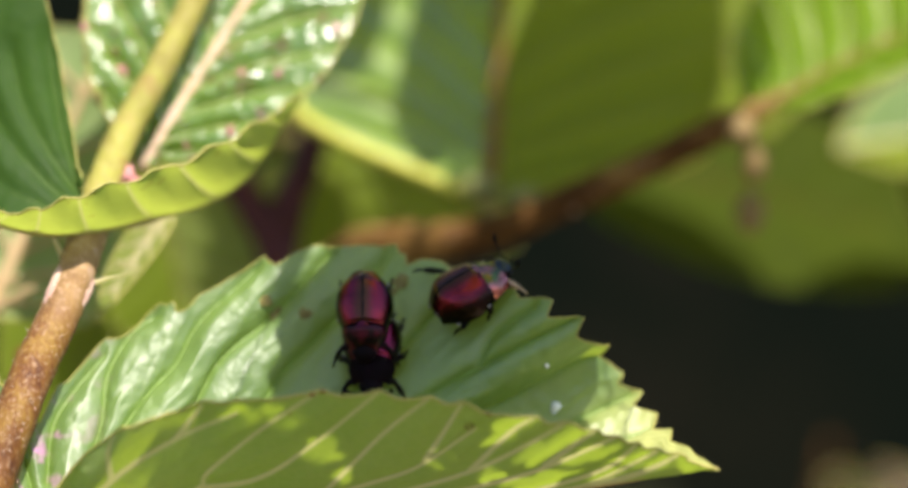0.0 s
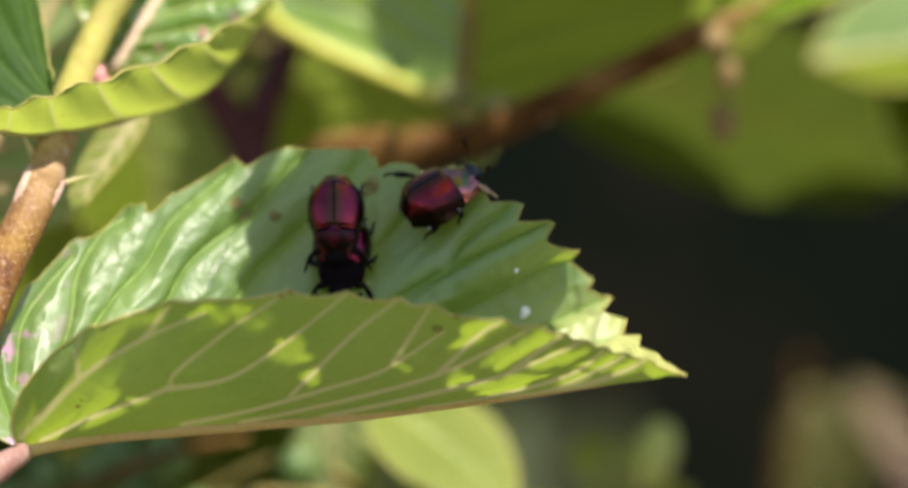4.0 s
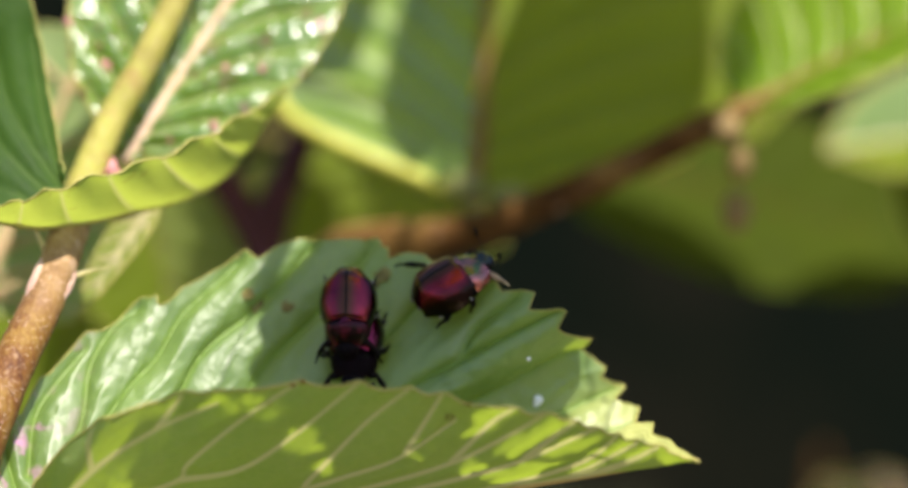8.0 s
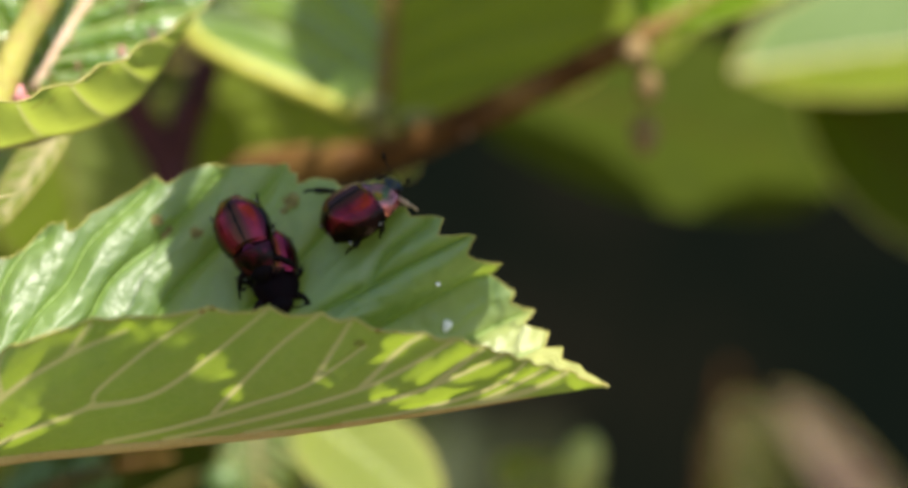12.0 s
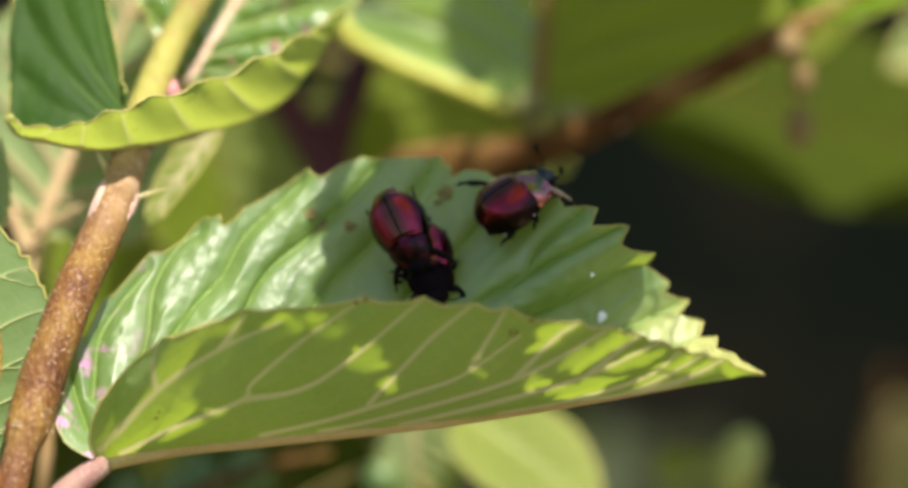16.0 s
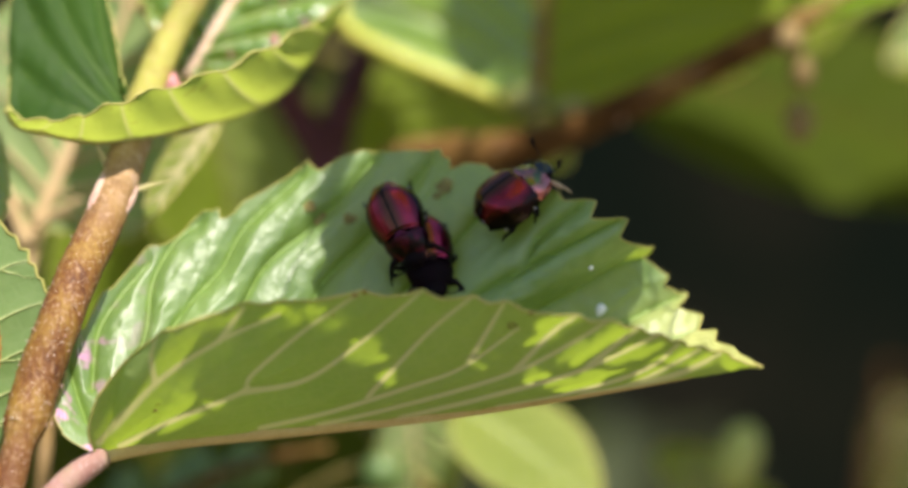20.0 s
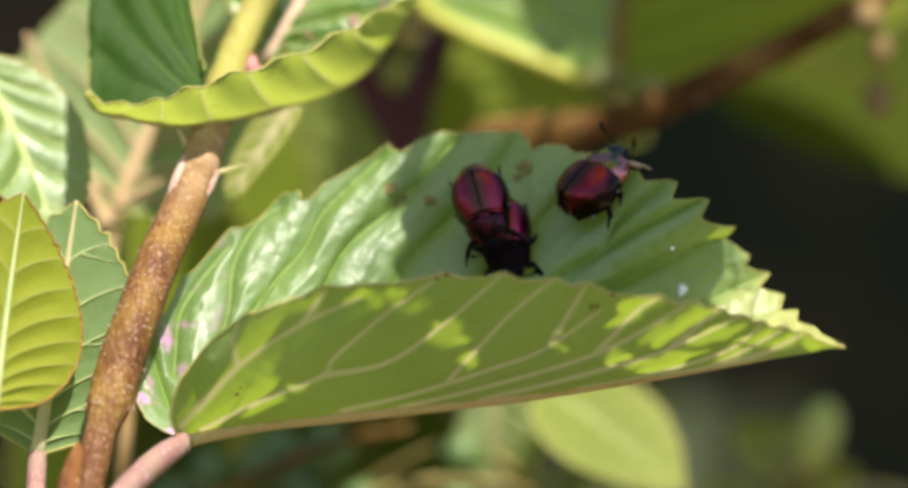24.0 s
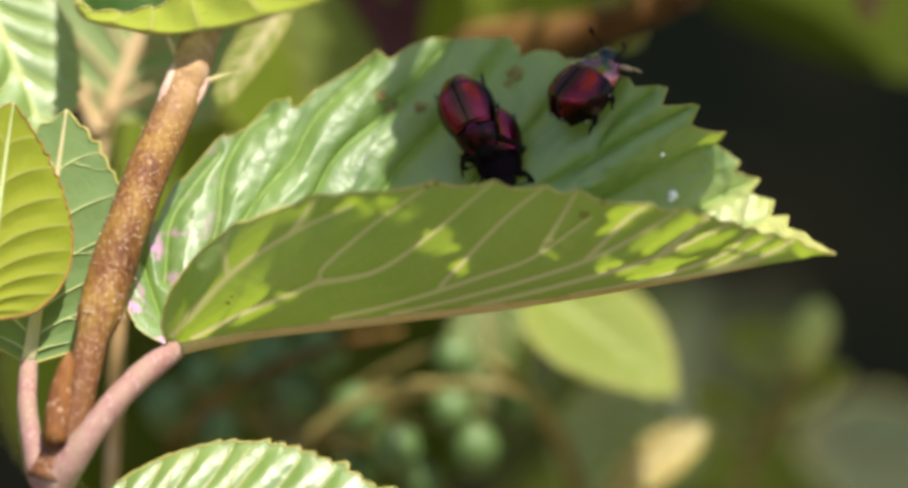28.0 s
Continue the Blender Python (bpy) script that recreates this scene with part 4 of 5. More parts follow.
        blob("feeding_scar", Vector((q[0], q[1] - 0.15, q[2])) / 1000, (r / 1000, 0.00018, r * rng.uniform(0.8, 1.6) / 1000), PINK if k % 6 == 0 else BLEMISH, chewed, None, 5, 9, 0.5, k)


shoot_leaves()


# ---- the branch behind ----
def branch_behind():
    br = thing("shrub_branch", "brown branch with large hanging leaves, behind the folded leaf", "shrub")
    tube("stem", [(-9.93, 84.00, 5.28), (-7.11, 76.00, 7.07), (-3.67, 72.00, 8.13), (5.16, 71.00, 9.07), (12.62, 70.00, 11.23), (26.17, 69.00, 17.39), (37.65, 68.00, 23.26)], [0.0018, 0.0027, 0.0027, 0.0023, 0.0020, 0.0018, 0.0018], BRANCH, br, 16, "reddish brown bark", 0.1, 50)
    tube("stem", [(37.38, 68.00, 22.99), (39.34, 68.00, 24.07), (43.12, 69.00, 25.86), (50.07, 72.00, 28.67), (58.50, 76.00, 32.09)], [0.0015, 0.0016, 0.0011, 0.0009, 0.0007], ORANGE, br, 12, "orange-brown leaf stalk", 0.1, 30)
    tube("stem", [(8.21, 70.00, 8.93), (8.70, 71.00, 10.84), (8.99, 73.00, 13.18)], [0.0009, 0.0008, 0.0008], STALK, br, 10, "thin olive leaf stalk", 0.1, 20)
    plain_leaf("leaf", br, (8.95, 76.00, 13.43), (12.44, 106.00, 75.03), (0.13, -0.84, 0.52), 27, [GREENBACK, OLIVE], "broad leaf, one half in sun and one in shade", 6, 1.5, 0.95, 1.0, 9, 0.8, 18, 0.5, 81, shape=(0.6, 0.42), rib=1.2, rib_mat=ORANGE, vein_mat=RIB_GREEN, edge=0.9, far_edge=0.25, edge_mat=LIT_EDGE, ribs=False)
    plain_leaf("leaf", br, (39.39, 69.00, 23.83), (73.02, 78.00, 40.52), (0.1, -0.38, 0.92), 20, [BACKLIT, BACKLIT], "sunlit leaf with strong veins", 8, 1.0, 1.0, 0.45, 9, 2.0, 18, 0.5, 91, rib=1.0, rib_mat=ORANGE, edge=0.2, vein_mat=RIB_GREEN)
    plain_leaf("leaf", br, (18.77, 140.00, 21.38), (69.08, 146.00, 8.5), (0.1, -0.75, 0.6), 15.5, [DARK_SHADE_OLIVE, DARK_SHADE_OLIVE], "olive green leaf in shade", 4, 1.0, 1, 1, 8, 0.5, 18, 0.4, 101, shape=(0.9, 0.45), rib=0.35, rib_mat=BRANCH, edge=0.06, edge_mat=BRANCH, ribs=False)
    # the sheen is put into the colour: a whiter green on one half
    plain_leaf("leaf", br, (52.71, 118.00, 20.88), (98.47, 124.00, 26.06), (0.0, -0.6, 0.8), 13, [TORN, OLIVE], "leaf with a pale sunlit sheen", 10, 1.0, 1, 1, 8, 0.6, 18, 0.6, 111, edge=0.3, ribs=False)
    plain_leaf("leaf", br, (61.77, 125.00, 21.76), (88.23, 130.00, -4.24), (0.1, -0.75, 0.6), 11, [DARK_SHADE_OLIVE, DARK_SHADE_OLIVE], "olive green leaf in shade", 5, 1.0, 1, 1, 8, 0.6, 18, 0.6, 115, rib=0.35, rib_mat=BRANCH, edge=0.3, ribs=False)
    plain_leaf("leaf", br, (43.83, 112.00, 22.16), (29.14, 120.00, 51.78), (0.1, -0.8, 0.5), 15, [OLIVE, OLIVE], "olive green leaf in shade", 6, 1.0, 1, 1, 8, 0.6, 18, 0.5, 117, edge=0.1, ribs=False, rib=0.35, rib_mat=STALK)
    for q, sz in (((40.05, 70.00, 18.43), (1.6, 1.5, 2.2)), ((39.91, 76.00, 12.75), (1.8, 1.6, 2.6)), ((38.37, 66.00, 22.06), (1.7, 1.6, 1.9)), ((7.70, 74.00, 15.10), (2.4, 1.5, 1.8)), ((12.99, 72.00, 14.05), (2.6, 1.4, 1.3))):
        blob("bud", Vector(q) / 1000, tuple(s / 1000 for s in sz), TAN_BUD if q[0] > 20 else BUD, br, lump=0.12, seed=int(q[0]) % 50, label="pale rounded bud")
    old = thing("old_stems", "two dark purple-brown stems crossing behind the leaves", "shrub")
    tube("stem", [(-22.84, 90.00, 18.85), (-19.72, 90.00, 13.64), (-16.37, 89.00, 7.73), (-14.83, 88.00, 0.10)], [0.0019, 0.0021, 0.0022, 0.0024], PURPLE, old, 12, "", 0.1, 20)
    tube("stem", [(-10.07, 96.00, 26.67), (-12.46, 92.00, 18.89), (-15.21, 90.00, 11.21), (-16.42, 92.00, 1.50)], [0.0017, 0.0020, 0.0023, 0.0024], PURPLE, old, 12, "", 0.1, 20)
    lower = thing("shaded_sprig", "sprig of olive leaves in shade behind the stem", "shrub")
    tube("stem", [(-33.91, 98.00, -19.51), (-31.81, 98.00, 1.51), (-30.34, 96.00, 22.47)], [0.0016, 0.0014, 0.0012], STALK, lower, 10, "", 0.1, 20)
    plain_leaf("leaf", lower, (-31.70, 95.00, 21.05), (-24.63, 92.00, -9.64), (-0.2, -0.9, 0.3), 11, [LIT, OLIVE], "", 10, 1, 1, 1, 8, 0.4, 16, 0.5, 121, rib=0.35, rib_mat=STALK, ribs=False)
    plain_leaf("leaf", lower, (-38.41, 105.00, 8.58), (-41.71, 100.00, -23.77), (0.3, -0.9, 0.3), 12, [OLIVE, OLIVE], "", 10, 1, 1, 1, 8, 0.4, 16, 0.5, 131, rib=0.35, rib_mat=STALK, ribs=False)
    plain_leaf("leaf", lower, (-22.29, 110.00, 12.18), (-8.82, 112.00, 0.11), (0.2, -0.9, 0.4), 12, [OLIVE, OLIVE], "", 10, 1, 1, 1, 8, 0.4, 16, 0.5, 141, rib=0.35, rib_mat=STALK, ribs=False)
    plain_leaf("leaf", lower, (-16.34, 135.00, 21.99), (-1.76, 140.00, 0.11), (0.2, -0.8, 0.5), 15, [OLIVE, SHADE_OLIVE], "", 8, 1, 1, 1, 8, 0.6, 16, 0.5, 145, rib=0.35, rib_mat=STALK, ribs=False)
    plain_leaf("leaf", lower, (-6.08, 128.00, 21.10), (12.80, 132.00, 8.83), (0.1, -0.7, 0.7), 11, [SHADE_OLIVE, OLIVE], "", 8, 1, 1, 1, 8, 0.6, 16, 0.5, 147, rib=0.35, rib_mat=STALK, ribs=False)
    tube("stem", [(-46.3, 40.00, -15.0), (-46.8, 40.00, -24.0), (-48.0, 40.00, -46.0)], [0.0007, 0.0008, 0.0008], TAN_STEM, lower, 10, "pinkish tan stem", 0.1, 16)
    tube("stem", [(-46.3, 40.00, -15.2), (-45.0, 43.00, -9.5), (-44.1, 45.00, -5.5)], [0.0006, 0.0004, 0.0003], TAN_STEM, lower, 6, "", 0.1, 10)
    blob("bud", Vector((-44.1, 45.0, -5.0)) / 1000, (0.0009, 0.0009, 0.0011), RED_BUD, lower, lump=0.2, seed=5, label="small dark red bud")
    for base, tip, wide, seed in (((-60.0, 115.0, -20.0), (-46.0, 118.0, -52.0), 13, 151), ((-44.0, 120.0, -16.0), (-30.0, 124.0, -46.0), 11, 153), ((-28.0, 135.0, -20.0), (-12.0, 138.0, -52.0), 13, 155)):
        plain_leaf("leaf", lower, base, tip, (0.1, -0.85, 0.4), wide, [SHADE_OLIVE, DARK_SHADE_OLIVE], "", 10, 1, 1, 1, 8, 0.6, 16, 0.5, seed, rib=0.35, rib_mat=STALK, ribs=False)
    tube("stem", [(-30.34, 96.00, 22.47), (-23.84, 115.00, 23.66), (-16.32, 134.00, 21.97), (-10.45, 130.00, 21.88), (-6.07, 127.00, 21.08)], [0.0012, 0.0010, 0.0009, 0.0008, 0.0008], STALK, lower, 10, "", 0.1, 24)


# yellow rim: sunlight on the broad leaf's margin is put into the colour
LIT_EDGE = rough_mat("sunlit_rim", [(0.3, (0.40, 0.42, 0.05)), (0.7, (0.52, 0.50, 0.09))], 300, 0.6)
branch_behind()


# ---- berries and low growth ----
# brightened so the bud reads as sunlit; the sun is in the colour
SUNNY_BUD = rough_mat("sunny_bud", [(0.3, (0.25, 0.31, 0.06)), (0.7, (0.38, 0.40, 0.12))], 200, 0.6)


def low_growth():
    cl = thing("berry_cluster", "cluster of unripe green berries on yellowish stalks", "berries")
    hub = Vector((-29.11, 80.00, -40.40)) / 1000
    spots = [(-25.02, 74.00, -28.54), (-20.84, 70.00, -35.19), (-9.32, 72.00, -29.15), (-9.64, 70.00, -35.19), (-16.09, 70.00, -39.60), (-6.93, 71.00, -39.65), (-27.47, 76.00, -33.73), (-36.96, 74.00, -37.74), (-2.19, 78.00, -34.49), (-33.38, 84.00, -30.93), (-39.33, 86.00, -31.69), (-13.23, 74.00, -43.54), (-21.46, 76.00, -42.95), (-31.45, 88.00, -28.99), (-43.72, 84.00, -35.07)]
    rng = random.Random(2)
    for k, (a, b, c) in enumerate(spots):
        q = V(a, b, c)
        r = rng.uniform(2.4, 3.0) / 1000
        be = blob("berry", q, (r, r, r * 1.1), BERRY, cl, lump=0.02, seed=k, rings=12, sides=18)
        blob("calyx", q + Vector((0, -r * 0.3, -r * 1.05)), (0.0006, 0.0006, 0.0004), STALK, be, rings=4, sides=6)
        m = (q + hub) / 2 + Vector((0, 0.002, 0.003))
        tube("stalk", [hub * 1000, m * 1000, (q + Vector((0, 0, r))) * 1000], [0.0006, 0.0005, 0.0005], STALK, cl, 6, "", 0.1, 10)
    tube("stalk", [(-36.33, 72.00, -48.20), (-28.65, 66.00, -39.76), (-17.79, 64.00, -32.59), (-5.65, 62.00, -31.84), (-0.94, 64.00, -33.26)], [0.0009, 0.0008, 0.0007, 0.0006, 0.0004], STALK, cl, 8, "", 0.1, 24)
    tube("stalk", [(-43.13, 72.00, -39.35), (-35.57, 70.00, -32.48), (-24.65, 68.00, -27.66), (-15.20, 70.00, -25.69)], [0.0007, 0.0006, 0.0006, 0.0004], BRANCH, cl, 8, "", 0.1, 24)
    s = thing("sunlit_sprig", "sunlit yellow-green sprig below the folded leaf", "shrub")
    s.scale, s.location = (0.98, 0.98, 0.98), (0, -STAND * 0.02, 0)
    tube("stem", [(6.82, 110.00, -53.85), (3.93, 100.00, -41.32), (-1.67, 94.00, -33.37), (-5.50, 92.00, -29.68)], [0.0014, 0.0012, 0.0010, 0.0008], STALK, s, 10, "", 0.1, 20)
    plain_leaf("leaf", s, (-0.28, 92.00, -21.12), (17.00, 86.00, -34.11), (0.15, -0.6, 0.8), 8.8, [LIT, LIT], "", 2, 0.8, 1, 1, 8, 0.7, 14, 0.4, 151, ribs=False, rib=0.3, rib_mat=RIB_GREEN)
    plain_leaf("leaf", s, (-6.56, 94.00, -19.42), (-4.48, 98.00, -37.73), (0.3, -0.9, 0.2), 5.5, [PALE, PALE], "", 10, 0.8, 1, 1, 8, 0.7, 14, 0.4, 161)
    plain_leaf("leaf", s, (6.17, 120.00, -34.34), (12.69, 124.00, -50.35), (0.1, -0.9, 0.4), 8, [PALE, PALE], "", 8, 0.8, 1, 1, 8, 0.6, 14, 0.4, 171, rib=0.35, rib_mat=STALK)
    plain_leaf("leaf", s, (20.6, 100.00, -38.8), (7.4, 96.00, -48.4), (0.1, -0.8, 0.5), 3.2, [BUDLEAF, BUDLEAF], "withered yellow leaf", 20, 0.8, 1, 1, 6, 0.5, 12, 0.3, 181)
    t = thing("budding_sprig", "blurred sprig with upright yellow-green buds", "shrub")
    tube("stem", [(21.20, 118.00, -59.34), (26.81, 114.00, -42.68), (31.59, 108.00, -33.90), (33.43, 104.00, -28.10)], [0.0013, 0.0011, 0.0009, 0.0008], STALK, t, 10, "", 0.1, 20)
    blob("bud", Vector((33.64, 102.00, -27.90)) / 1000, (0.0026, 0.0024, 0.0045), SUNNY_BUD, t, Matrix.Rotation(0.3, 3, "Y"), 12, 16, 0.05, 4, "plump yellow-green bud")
    plain_leaf("leaf", t, (32.37, 110.00, -33.26), (23.96, 114.00, -26.99), (0.1, -0.8, 0.5), 4.2, [OLIVE, OLIVE], "", 15, 0.5, 1, 1, 6, 0.4, 10, 0.2, 201, rib=0.35, rib_mat=STALK)
    plain_leaf("leaf", t, (29.53, 110.00, -36.81), (38.68, 108.00, -32.48), (0.1, -0.7, 0.6), 3.6, [OLIVE, OLIVE], "", 15, 0.5, 1, 1, 6, 0.4, 10, 0.2, 211, rib=0.35, rib_mat=STALK)
    plain_leaf("leaf", t, (26.81, 114.00, -41.96), (19.81, 120.00, -34.34), (0.1, -0.7, 0.6), 4.0, [OLIVE, OLIVE], "", 15, 0.5, 1, 1, 6, 0.4, 10, 0.2, 221, rib=0.35, rib_mat=STALK)
    w = thing("withered_sprig", "pinkish withered leaf among shaded leaves, far behind", "shrub")
    tube("stem", [(52.46, 225.00, -86.24), (54.32, 215.00, -45.81), (57.99, 210.00, -18.00)], [0.0014, 0.0011, 0.0007], BRANCH, w, 10, "", 0.1, 20)
    plain_leaf("leaf", w, (64.30, 210.00, -21.16), (87.58, 215.00, -49.77), (0.0, -0.8, 0.5), 4.0, [DEAD_LEAF, DEAD_LEAF], "withered pink-brown leaf", 20, 1, 1, 1, 6, 0.5, 10, 0.3, 231, rib=0.35, rib_mat=BRANCH)
    plain_leaf("leaf", w, (34.0, 190.00, -44.0), (66.0, 205.00, -57.0), (0.1, -0.8, 0.5), 10, [DULL, DULL], "", 10, 1, 1, 1, 6, 0.5, 10, 0.3, 245, rib=0.35, rib_mat=BRANCH, ribs=False)
    plain_leaf("leaf", w, (58.28, 215.00, -22.05), (63.34, 220.00, -46.03), (0.2, -0.9, 0.3), 6, [DARK_SHADE_OLIVE, DARK_SHADE_OLIVE], "", 10, 1, 1, 1, 6, 0.5, 10, 0.3, 241, rib=0.35, rib_mat=BRANCH)


def undergrowth():
    """Dull leaves low down, too many to count; shade is put into their colours."""
    rng = random.Random(12)
    verts, faces, ids = [], [], []
    for k in range(70):
        d = rng.uniform(230, 470)
        q = (800 + d) / 12818.0
        c = Vector((rng.uniform(0, 420) * q, d, -rng.uniform(430, 800) * q))
        ln, wd = rng.uniform(9, 20), rng.uniform(4, 9)
        m = Euler((rng.uniform(0.2, 1.3), rng.uniform(-0.6, 0.6), rng.uniform(-3.1, 3.1))).to_matrix()
        o = len(verts)
        rows = 6
        for i in range(rows + 1):
            t = i / rows
            w = wd * math.sin(math.pi * min(0.97, 0.04 + t)) ** 0.8
            for sd in (-1, 0, 1):
                verts.append((c + m @ Vector((sd * w, (t - 0.5) * 2 * ln, abs(sd) * w * 0.3 + 3 * t * t))) / 1000)
        for i in range(rows):
            for j in (0, 1):
                a = o + i * 3 + j
                faces.append((a, a + 1, a + 4, a + 3))
                ids.append(k % 3)
    ob = mesh_ob("undergrowth", verts, faces, [SHADE_OLIVE, DARK_SHADE_OLIVE, DULL], None, "", None, ids)
    tagged(ob, "dull green leaves low behind, darkened for shade", "undergrowth", kind="stuff")


# dull green with the shade of the low growth put into its colour
DULL = leaf_mat("leaf_shade_dull", (0.05, 0.065, 0.03), (0.03, 0.045, 0.02), (0.10, 0.12, 0.06), (0.09, 0.12, 0.03), 0.3, 0.7, 0.2, 0.3)
undergrowth()
BUDLEAF = leaf_mat("leaf_withered_yellow", (0.40, 0.32, 0.10), (0.30, 0.22, 0.06), (0.46, 0.38, 0.18), (0.55, 0.42, 0.08), 0.4, 0.6)
DEAD_LEAF = leaf_mat("leaf_withered_pink", (0.13, 0.065, 0.06), (0.085, 0.042, 0.036), (0.15, 0.085, 0.075), (0.10, 0.05, 0.04), 0.3, 0.7)
low_growth()


# ---- beetles ----
def shell(name, fx, parent, mat, na=22, nb=14, side=0, label=""):
    """A curved plate: fx(a, b) gives its point in mm; a along, b across."""
    verts, faces, across = [], [], []
    for i in range(na + 1):
        for j in range(nb + 1):
            verts.append(Vector(fx(i / na, j / nb)) / 1000)
            across.append(j / nb)
    for i in range(na):
        for j in range(nb):
            a = i * (nb + 1) + j
            q = (a, a + 1, a + nb + 2, a + nb + 1)
            faces.append(q[::-1] if side < 0 else q)
    return mesh_ob(name, verts, faces, mat, parent, label, {"across": across})


def leg(parent, pts, tan=False, mat=None, moving=None):
    """A jointed leg as one part: thigh, shin with spurs and a thin foot. It turns about its hip."""
    hip = Vector(pts[0])
    loc = [(Vector(q) - hip) / 1000 for q in pts]
    v, f = tube_data(spline([loc[0], loc[0].lerp(loc[1], 0.5), loc[1]], 8), [0.0003, 0.00052, 0.00030], 8)
    for a, b in ((spline([loc[1], loc[1].lerp(loc[2], 0.6), loc[2]], 8), [0.00024, 0.00032, 0.00028]), (spline([loc[2], loc[2].lerp(loc[3], 0.5) + Vector((0, 0, 0.0002)), loc[3]], 8), [0.00014, 0.00016, 0.00008])):
        v2, f2 = tube_data(a, b, 8, 0.15, 3)
        o = len(v)
        v, f = v + v2, f + [tuple(i + o for i in q) for q in f2]
    for k in (0.35, 0.6, 0.85):
        b = loc[1].lerp(loc[2], k)
        v2, f2 = tube_data([b, b + Vector((0.0001, 0.0001, 0.0004))], [0.00010, 0.00002], 5)
        o = len(v)
        v, f = v + v2, f + [tuple(i + o for i in q) for q in f2]
    ob = mesh_ob("leg", v, f, mat or LIMB, parent)
    ob.location = hip / 1000
    return ob


def beetle(label, wing, plate, legs, face=None, antenna=True, size=(1.05, 1.15, 1.10)):
    """A beetle: head along +x, back along +z, feet at z = 0; about 10 mm long."""
    b = thing("beetle", label, "beetle", "beetles on the leaf")
    b.scale = size

    def profile(a):
        return 2.45 + 0.75 * math.sin(math.pi * min(1, a * 1.15)) - 1.35 * max(0, a - 0.62) ** 2 / 0.144 * 0.88

    for sd in (1, -1):
        def wing_case(a, c, sd=sd):
            w = profile(a)
            th = c * math.pi * 0.54
            top = 2.25 + 0.35 * math.sin(math.pi * (0.15 + a * 0.7)) - 1.5 * max(0, a - 0.7) ** 2 / 0.09
            x = 1.55 - 6.35 * a - 0.35 * (1 - c) * (a < 0.06) + 0.25 * c * (1 - a)
            return (x, sd * (0.035 + w * math.sin(th)), 1.5 + top * max(0, math.cos(th)) ** 0.85 + 0.25 * math.cos(th * 1.0) - (0.25 if c > 0.98 else 0))
        shell("wing_case", wing_case, b, wing, 26, 18, sd)

    def abdomen(a, c):
        th = 2 * math.pi * c
        w = 2.75 * math.sin(math.pi * min(1, 0.08 + 0.9 * a)) ** 0.5 if a < 1 else 0.3
        return (2.6 - 7.4 * a, w * math.cos(th), 1.75 + (1.5 if math.sin(th) < 0 else 1.6) * math.sin(th) * (w / 2.75))
    shell("abdomen", abdomen, b, DARK_SHELL, 22, 24, label="dark metallic underside")

    def collar(a, c):
        th = math.pi * (c - 0.5) * 1.15
        w = 2.60 - 0.85 * a ** 1.6 + 0.12 * math.sin(math.pi * a)
        return (1.62 + 2.35 * a - 0.35 * abs(2 * c - 1) ** 2 * (1 - a), w * math.sin(th), 1.35 + (2.25 - 0.85 * a ** 1.5) * math.cos(th) ** 0.9 if abs(th) < 1.57 else 1.35)
    shell("pronotum", collar, b, plate, 14, 22)
    shell("scutellum", lambda a, c: (1.75 - 1.1 * a, (c - 0.5) * 1.5 * (1 - a) ** 0.8, 4.0 - 0.05 * a + 0.1 * math.sin(math.pi * c)), b, plate, 6, 6)
    blob("head", Vector((4.35, 0, 2.1)) / 1000, (0.00105, 0.00125, 0.0008), face or HEAD_SHELL, b, Matrix.Rotation(0.35, 3, "Y"), 12, 16)
    shell("clypeus", lambda a, c: (4.9 + 0.55 * a - 0.2 * (2 * c - 1) ** 2, (c - 0.5) * 1.7 * (1 - 0.15 * a), 2.05 - 0.45 * a), b, face or HEAD_SHELL, 5, 8)
    for sd in (1, -1):
        blob("eye", Vector((4.25, sd * 1.08, 2.1)) / 1000, (0.00042, 0.0003, 0.0004), LIMB, b, None, 8, 10)
        if antenna:
            v, f = tube_data(spline([(0.0048, sd * 0.0009, 0.0021), (0.0053, sd * 0.0016, 0.0026), (0.0054, sd * 0.0022, 0.0032)], 8), [0.00009, 0.00007, 0.00008], 6)
            v2, f2 = tube_data(spline([(0.0054, sd * 0.0022, 0.0032), (0.0055, sd * 0.0024, 0.0037), (0.0057, sd * 0.0025, 0.0042)], 8), [0.0001, 0.00026, 0.0001], 8)
            mesh_ob("antenna", v + v2, f + [tuple(i + len(v) for i in q) for q in f2], LIMB, b)
        for k in range(5):
            a = k / 4
            blob("hair_tuft", Vector((0.4 - 3.9 * a, sd * (2.95 - 0.75 * max(0, a - 0.5)), 1.5 - 0.05 * k)) / 1000, (0.00019, 0.00013, 0.00018), TUFT, b, None, 5, 7, 0.5, k)
        blob("hair_tuft", Vector((-4.75, sd * 0.75, 2.3)) / 1000, (0.00015, 0.00014, 0.00018), TUFT, b, None, 5, 7, 0.5, 9)
    return b, [leg(b, q, mat=(TAN_LIMB if k in legs.get("tan", ()) else LIMB)) for k, q in enumerate(legs["pts"])]


